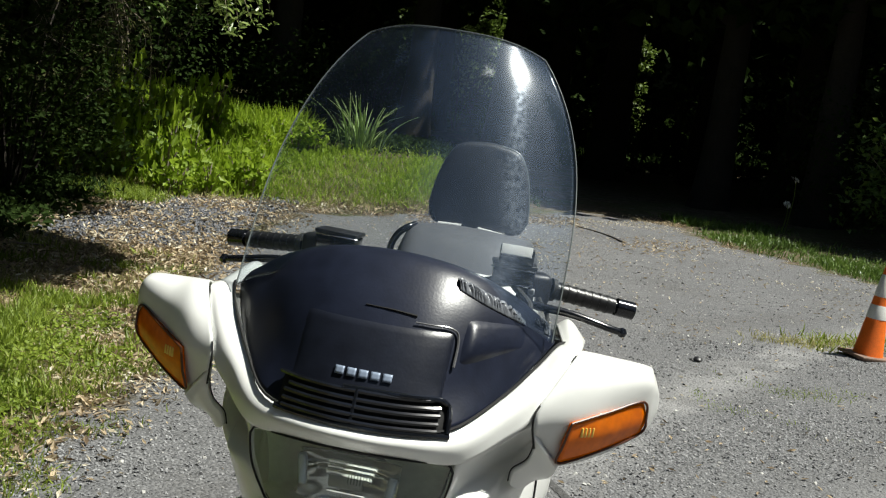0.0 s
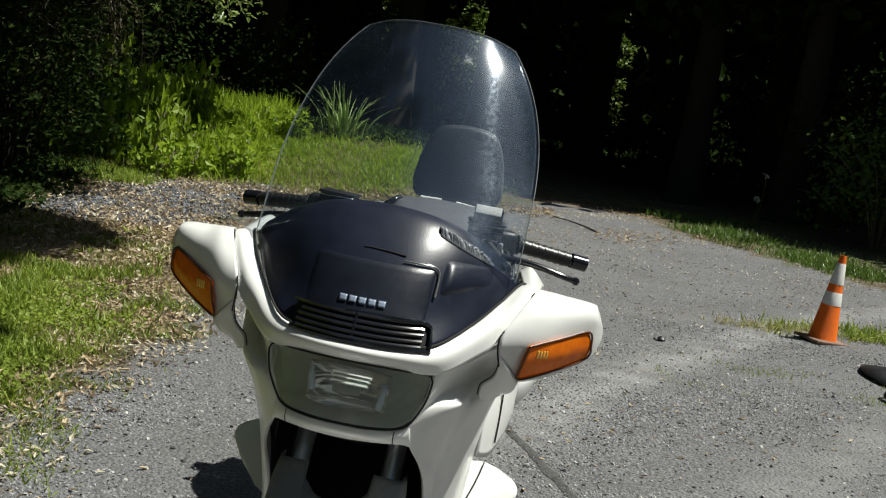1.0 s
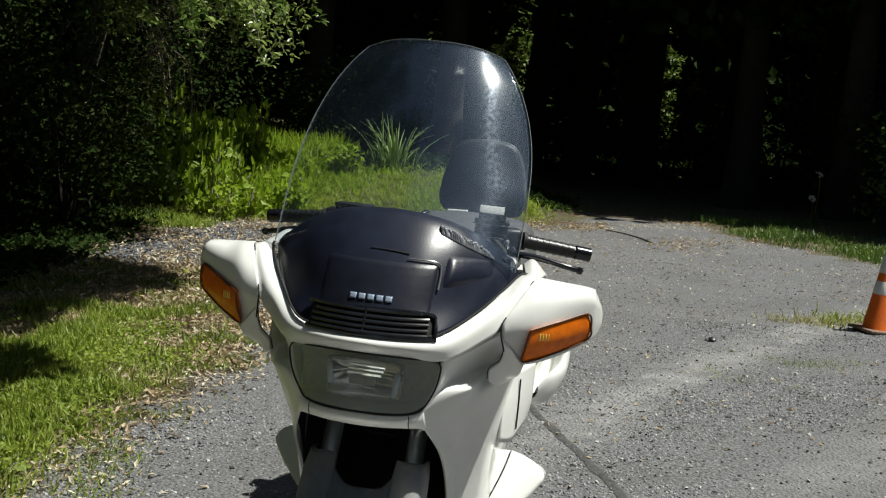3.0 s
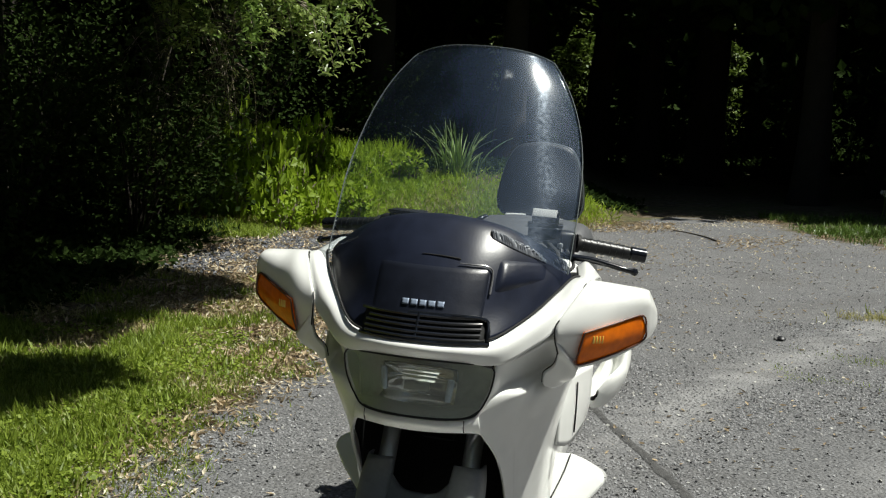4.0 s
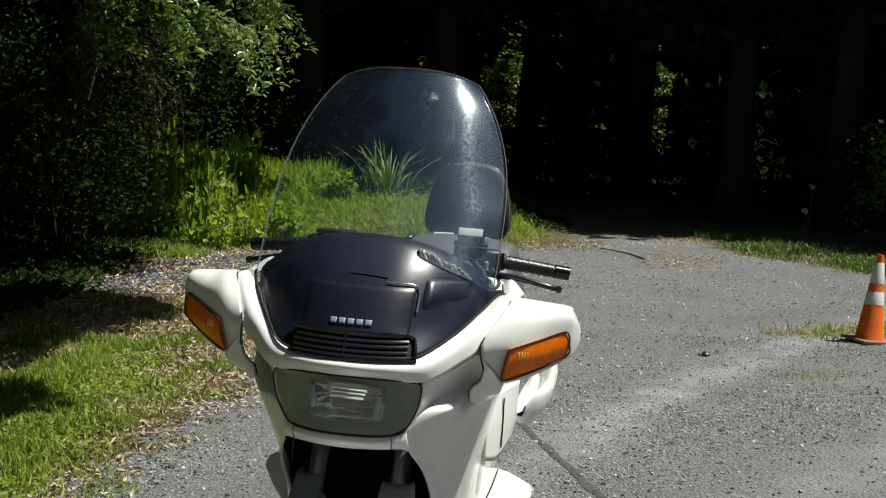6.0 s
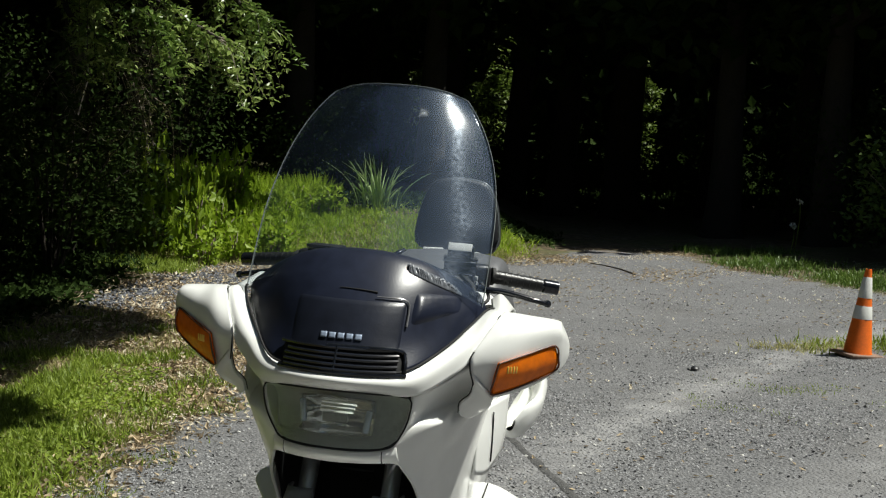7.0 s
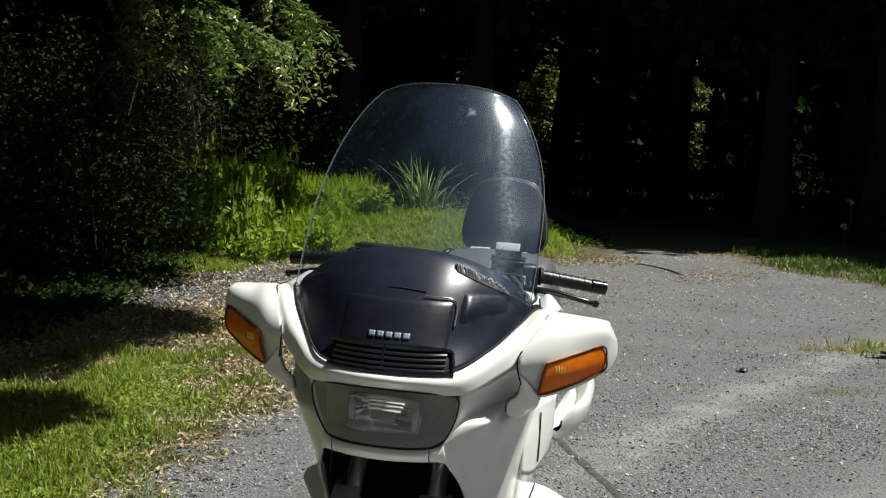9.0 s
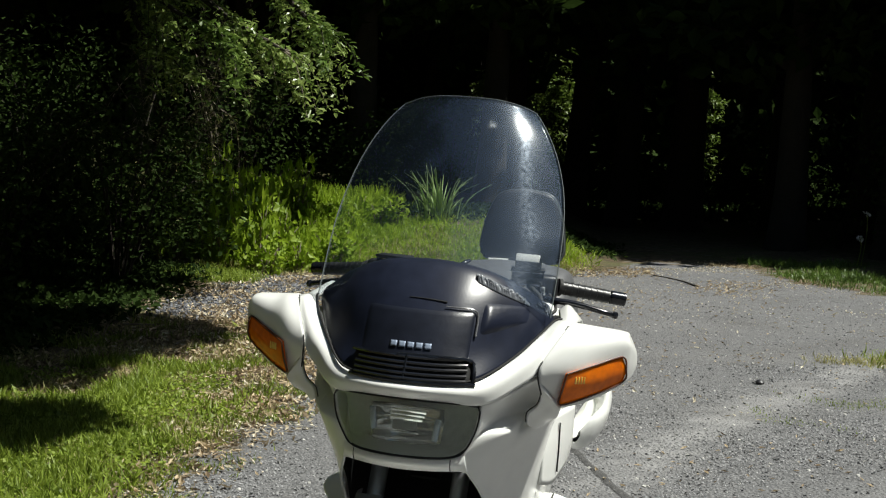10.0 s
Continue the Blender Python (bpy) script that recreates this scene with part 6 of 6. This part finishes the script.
up += [(4.2, 1.4, 6.3), (3.3, 2.2, 6.2)]
leaf_cloud("crown", up, 0.75, 20500, 0.2, LEAFSHADE, bay, 0.8)
roof = [(rng.uniform(1.2, 2.6), rng.uniform(-4.6, -2.1), 3.5 + rng.normal(0, 0.15)) for _ in range(26)]
leaf_cloud("crown", roof, 0.36, 2500, 0.12, LEAF, bay, 0.5)
over = [(rng.uniform(1.2, 3.3), rng.uniform(-4.9, -2.3), 5.0 + rng.normal(0, 0.3)) for _ in range(9)]
leaf_cloud("crown", over, 0.38, 800, 0.15, LEAFSHADE, bay, 0.7)
for c in up[:12] + over:
    part("bough", tube([(0.2, -0.1, 4.2), (c[0] * 0.4, c[1] * 0.4, 5.4), c], (0.05, 0.012), 6, 8), BARK, bay)

# bare dead twigs that arch down below the leaves, pale where the sun strikes them
for i in range(9):
    x0, y0, z0 = rng.uniform(0.7, 2.1), rng.uniform(-3.0, -2.3), rng.uniform(1.55, 2.0)
    a, l, dr = rng.uniform(-0.9, 0.9), rng.uniform(0.3, 0.8), rng.uniform(0.15, 0.75)
    dx, dy = math.cos(a) * l * (1 if i % 3 else -0.6), math.sin(a) * l
    path = [(x0, y0, z0 + 0.2), (x0 + dx * 0.3, y0 + dy * 0.4, z0 + 0.05), (x0 + dx * 0.7, y0 + dy * 0.7, z0 - 0.4 * dr), (x0 + dx, y0 + dy, z0 - dr)]
    part("dead_twig", tube(path, (0.006, 0.002), 5, 14), TWIG, bay, "bare pale dead twig")
    for k in range(3):
        q = spline(path, 12)[4 + 3 * k]
        part("side_twig", tube([tuple(q), (q[0] + rng.normal(0, 0.12), q[1] + rng.normal(0, 0.1), q[2] - rng.uniform(0.02, 0.2)), (q[0] + rng.normal(0, 0.2), q[1] + rng.normal(0, 0.12), q[2] - rng.uniform(0.1, 0.3))], (0.003, 0.001), 4, 6), TWIG, bay)

# strap-leaved plant on the bank
iris = thing("strap_leaf_plant", "clump of long arching strap-like green leaves on the bank", "plant", pose(-1.72, 15.7, ground_z(-1.72, 15.7) - 0.03))
STRAP = leaf_mat("strap_leaf", (0.16, 0.28, 0.06), (0.4, 0.52, 0.18), through_light=0.4, rough=0.35)
for i in range(60):
    a, l, r0 = rng.uniform(0, 6.28), rng.uniform(0.38, 0.88), rng.uniform(0.03, 0.3)
    d, s = Vector((math.cos(a), math.sin(a), 0)), Vector((-math.sin(a), math.cos(a), 0))
    bm = bmesh.new()
    b0 = d * r0
    arch = rng.uniform(0.1, 0.8)
    pr = None
    for k in range(7):
        f = k / 6
        c = b0 + d * (arch * f * f * l) + Vector((0, 0, l * f * (1 - 0.35 * arch * f)))
        wd = 0.014 * (1 - f ** 2.2) + 0.001
        pair = (bm.verts.new(c - s * wd), bm.verts.new(c + s * wd))
        if pr:
            bm.faces.new((pr[0], pr[1], pair[1], pair[0]))
        pr = pair
    part("blade", bm, STRAP, iris, thick=0.002)

# white flowers in the shade by the forest edge
for i, (x, y, z) in enumerate([(4.15, 16.2, 0.72), (4.0, 15.8, 0.4)]):
    g = ground_z(x, y)
    fl = thing("white_flower", "white flower head on a thin green stalk", "flower", pose(x, y, g), group="white flowers")
    part("stalk", tube([(0, 0, 0), (0.03, 0, z * 0.6), (0.02, 0.02, z)], 0.006, 6, 6), GRASS, fl)
    leaf_cloud("petals", [(0.02, 0.02, z)], 0.045, 20, 0.045, PETAL, fl, 0.5)

# ---- things on the drive ----
cone = thing("traffic_cone", "orange traffic cone with two white reflective collars on the gravel", "traffic cone", pose(2.58, 7.48, ground_z(2.58, 7.48)) @ Matrix.Rotation(radians(1.5), 4, "Y"))


def cone_r(z):
    return 0.094 - (0.094 - 0.021) * (z - 0.02) / 0.58


part("body", lathe([(0.0, 0.02), (0.098, 0.02), (0.094, 0.028), (cone_r(0.59), 0.59), (0.02, 0.6), (0.014, 0.6), (0.012, 0.55)], 36), ORANGE, cone)
part("base", block((0.27, 0.27, 0.022), (0, 0, 0.011), 0.006, rot=Matrix.Rotation(0.35, 4, "Z")), mat("dusty_rubber", (0.16, 0.1, 0.075), 0.8, vary=0.3, scale=12, second=(0.3, 0.2, 0.14)), cone, "square rubber base, brown with dust")
for z0, z1 in ((0.258, 0.348), (0.402, 0.546)):
    part("collar", lathe([(cone_r(z0) + 0.0006, z0), (cone_r(z0) + 0.0022, z0 + 0.002), (cone_r(z1) + 0.0022, z1 - 0.002), (cone_r(z1) + 0.0006, z1)], 36), COLLAR, cone, "white reflective collar")

# Stand-in for a black shape of unknown kind beside the drive.
DARKSHAPE = mat("black_shape", (0.008, 0.008, 0.01), 0.55, vary=0.3, scale=6, bump=0.3, bump_scale=18)
tarp = thing("black_shape", "low black shape lying on the gravel", "tarp", pose(3.15, 6.35, ground_z(3.15, 6.35)))
bm = bmesh.new()
rows = []
for i in range(17):
    u = i / 16
    half = 0.37 + 0.08 * u
    row = []
    for j in range(11):
        v = j / 10 * 2 - 1
        x, y = -0.64 + 1.5 * u + 0.1 * v * v, -0.02 - 0.1 * u + v * half + 0.03 * math.sin(7 * u + 3 * v)
        row.append(bm.verts.new((x, y, 0.0647 * x + 0.012 + 0.1 * (1 - v * v) * min(1, 0.12 + u * 2.5) + 0.014 * noise.noise((x * 6, y * 6, 1)))))
    rows.append(row)
for i in range(16):
    for j in range(10):
        bm.faces.new((rows[i][j], rows[i + 1][j], rows[i + 1][j + 1], rows[i][j + 1]))
part("sheet", bm, DARKSHAPE, tarp, thick=0.008)
hoop = thing("metal_hoop", "thin grey metal hoop lying beside the black shape", "hoop", pose(2.62, 5.72, ground_z(2.62, 5.72)))
part("ring", tube([(0.2 * math.cos(a), 0.16 * math.sin(a), 0.03 + 0.0647 * 0.2 * math.cos(a) + 0.1 * max(0, math.sin(a))) for a in np.linspace(0, 6.2832, 33)], 0.012, 8), STEEL, hoop)
part("grip_sleeve", tube([(0.2 * math.cos(a), 0.16 * math.sin(a), 0.03 + 0.0647 * 0.2 * math.cos(a)) for a in np.linspace(2.7, 4.7, 14)], 0.019, 8), RUBBER, hoop, "black rubber sleeve")

peb = part("black_pebble", lathe([(0.0, 0.0), (0.024, 0.003), (0.029, 0.014), (0.018, 0.027), (0.0, 0.031)], 12, "z"), BLACKP)
peb.location = (1.38, 6.79, ground_z(1.38, 6.79))
tagged(peb, "small round black stone on the gravel", "stone")
branch = part("fallen_branch", tube([(-0.22, 0.5, 0.015), (-0.08, 0.2, 0.03), (0.1, -0.1, 0.025), (0.22, -0.45, 0.015)], (0.005, 0.011), 8, 16), BARK)
branch.location = (1.35, 13.0, ground_z(1.35, 13.0))
tagged(branch, "thin dark fallen branch on the gravel", "branch")
# dark line across the drive: a narrow uneven strip laid just above the gravel
DARKLINE = mat("dark_line", (0.03, 0.03, 0.03), 0.9, vary=0.3, scale=30, bump=0.7, bump_scale=120, second=(0.12, 0.118, 0.116))
bm = bmesh.new()
pr = None
for k in range(60):
    f = k / 59
    x, y = 0.02 + 0.82 * f + 0.004 * math.sin(k * 0.9), 5.55 - 3.05 * f
    wd = 0.017 + 0.016 * noise.noise((k * 0.6, 0, 5)) + 0.006 * f
    q = (bm.verts.new((x - wd, y - 0.2 * wd, ground_z(x - wd, y) + 0.002)), bm.verts.new((x, y, ground_z(x, y) + 0.008)), bm.verts.new((x + wd, y + 0.2 * wd, ground_z(x + wd, y) + 0.002)))
    if pr:
        bm.faces.new((pr[0], pr[1], q[1], q[0]))
        bm.faces.new((pr[1], pr[2], q[2], q[1]))
    pr = q
tagged(part("trim_line", bm, DARKLINE), "dark narrow line across the gravel", "seam", "", "structure")
sticks = [(-2.05, 5.9, 0.5, 40), (-2.56, 7.6, 0.66, 82), (-1.95, 6.55, 0.34, 82), (-2.9, 8.2, 0.8, 10), (-2.2, 4.9, 0.3, 75), (0.3, 8.8, 0.2, 20), (2.6, 4.9, 0.15, 130)]
for x, y, l, a in sticks:
    st = part("stick", tube([(-l / 2, 0, 0.012), (-0.1 * l, 0.03 * l, 0.022), (l / 2, 0, 0.012)], (0.009, 0.005), 6, 8), TWIG)
    st.matrix_world = pose(x, y, ground_z(x, y), 0, 0, a)
    tagged(st, "bare dry stick on the ground", "stick", "sticks on the ground")
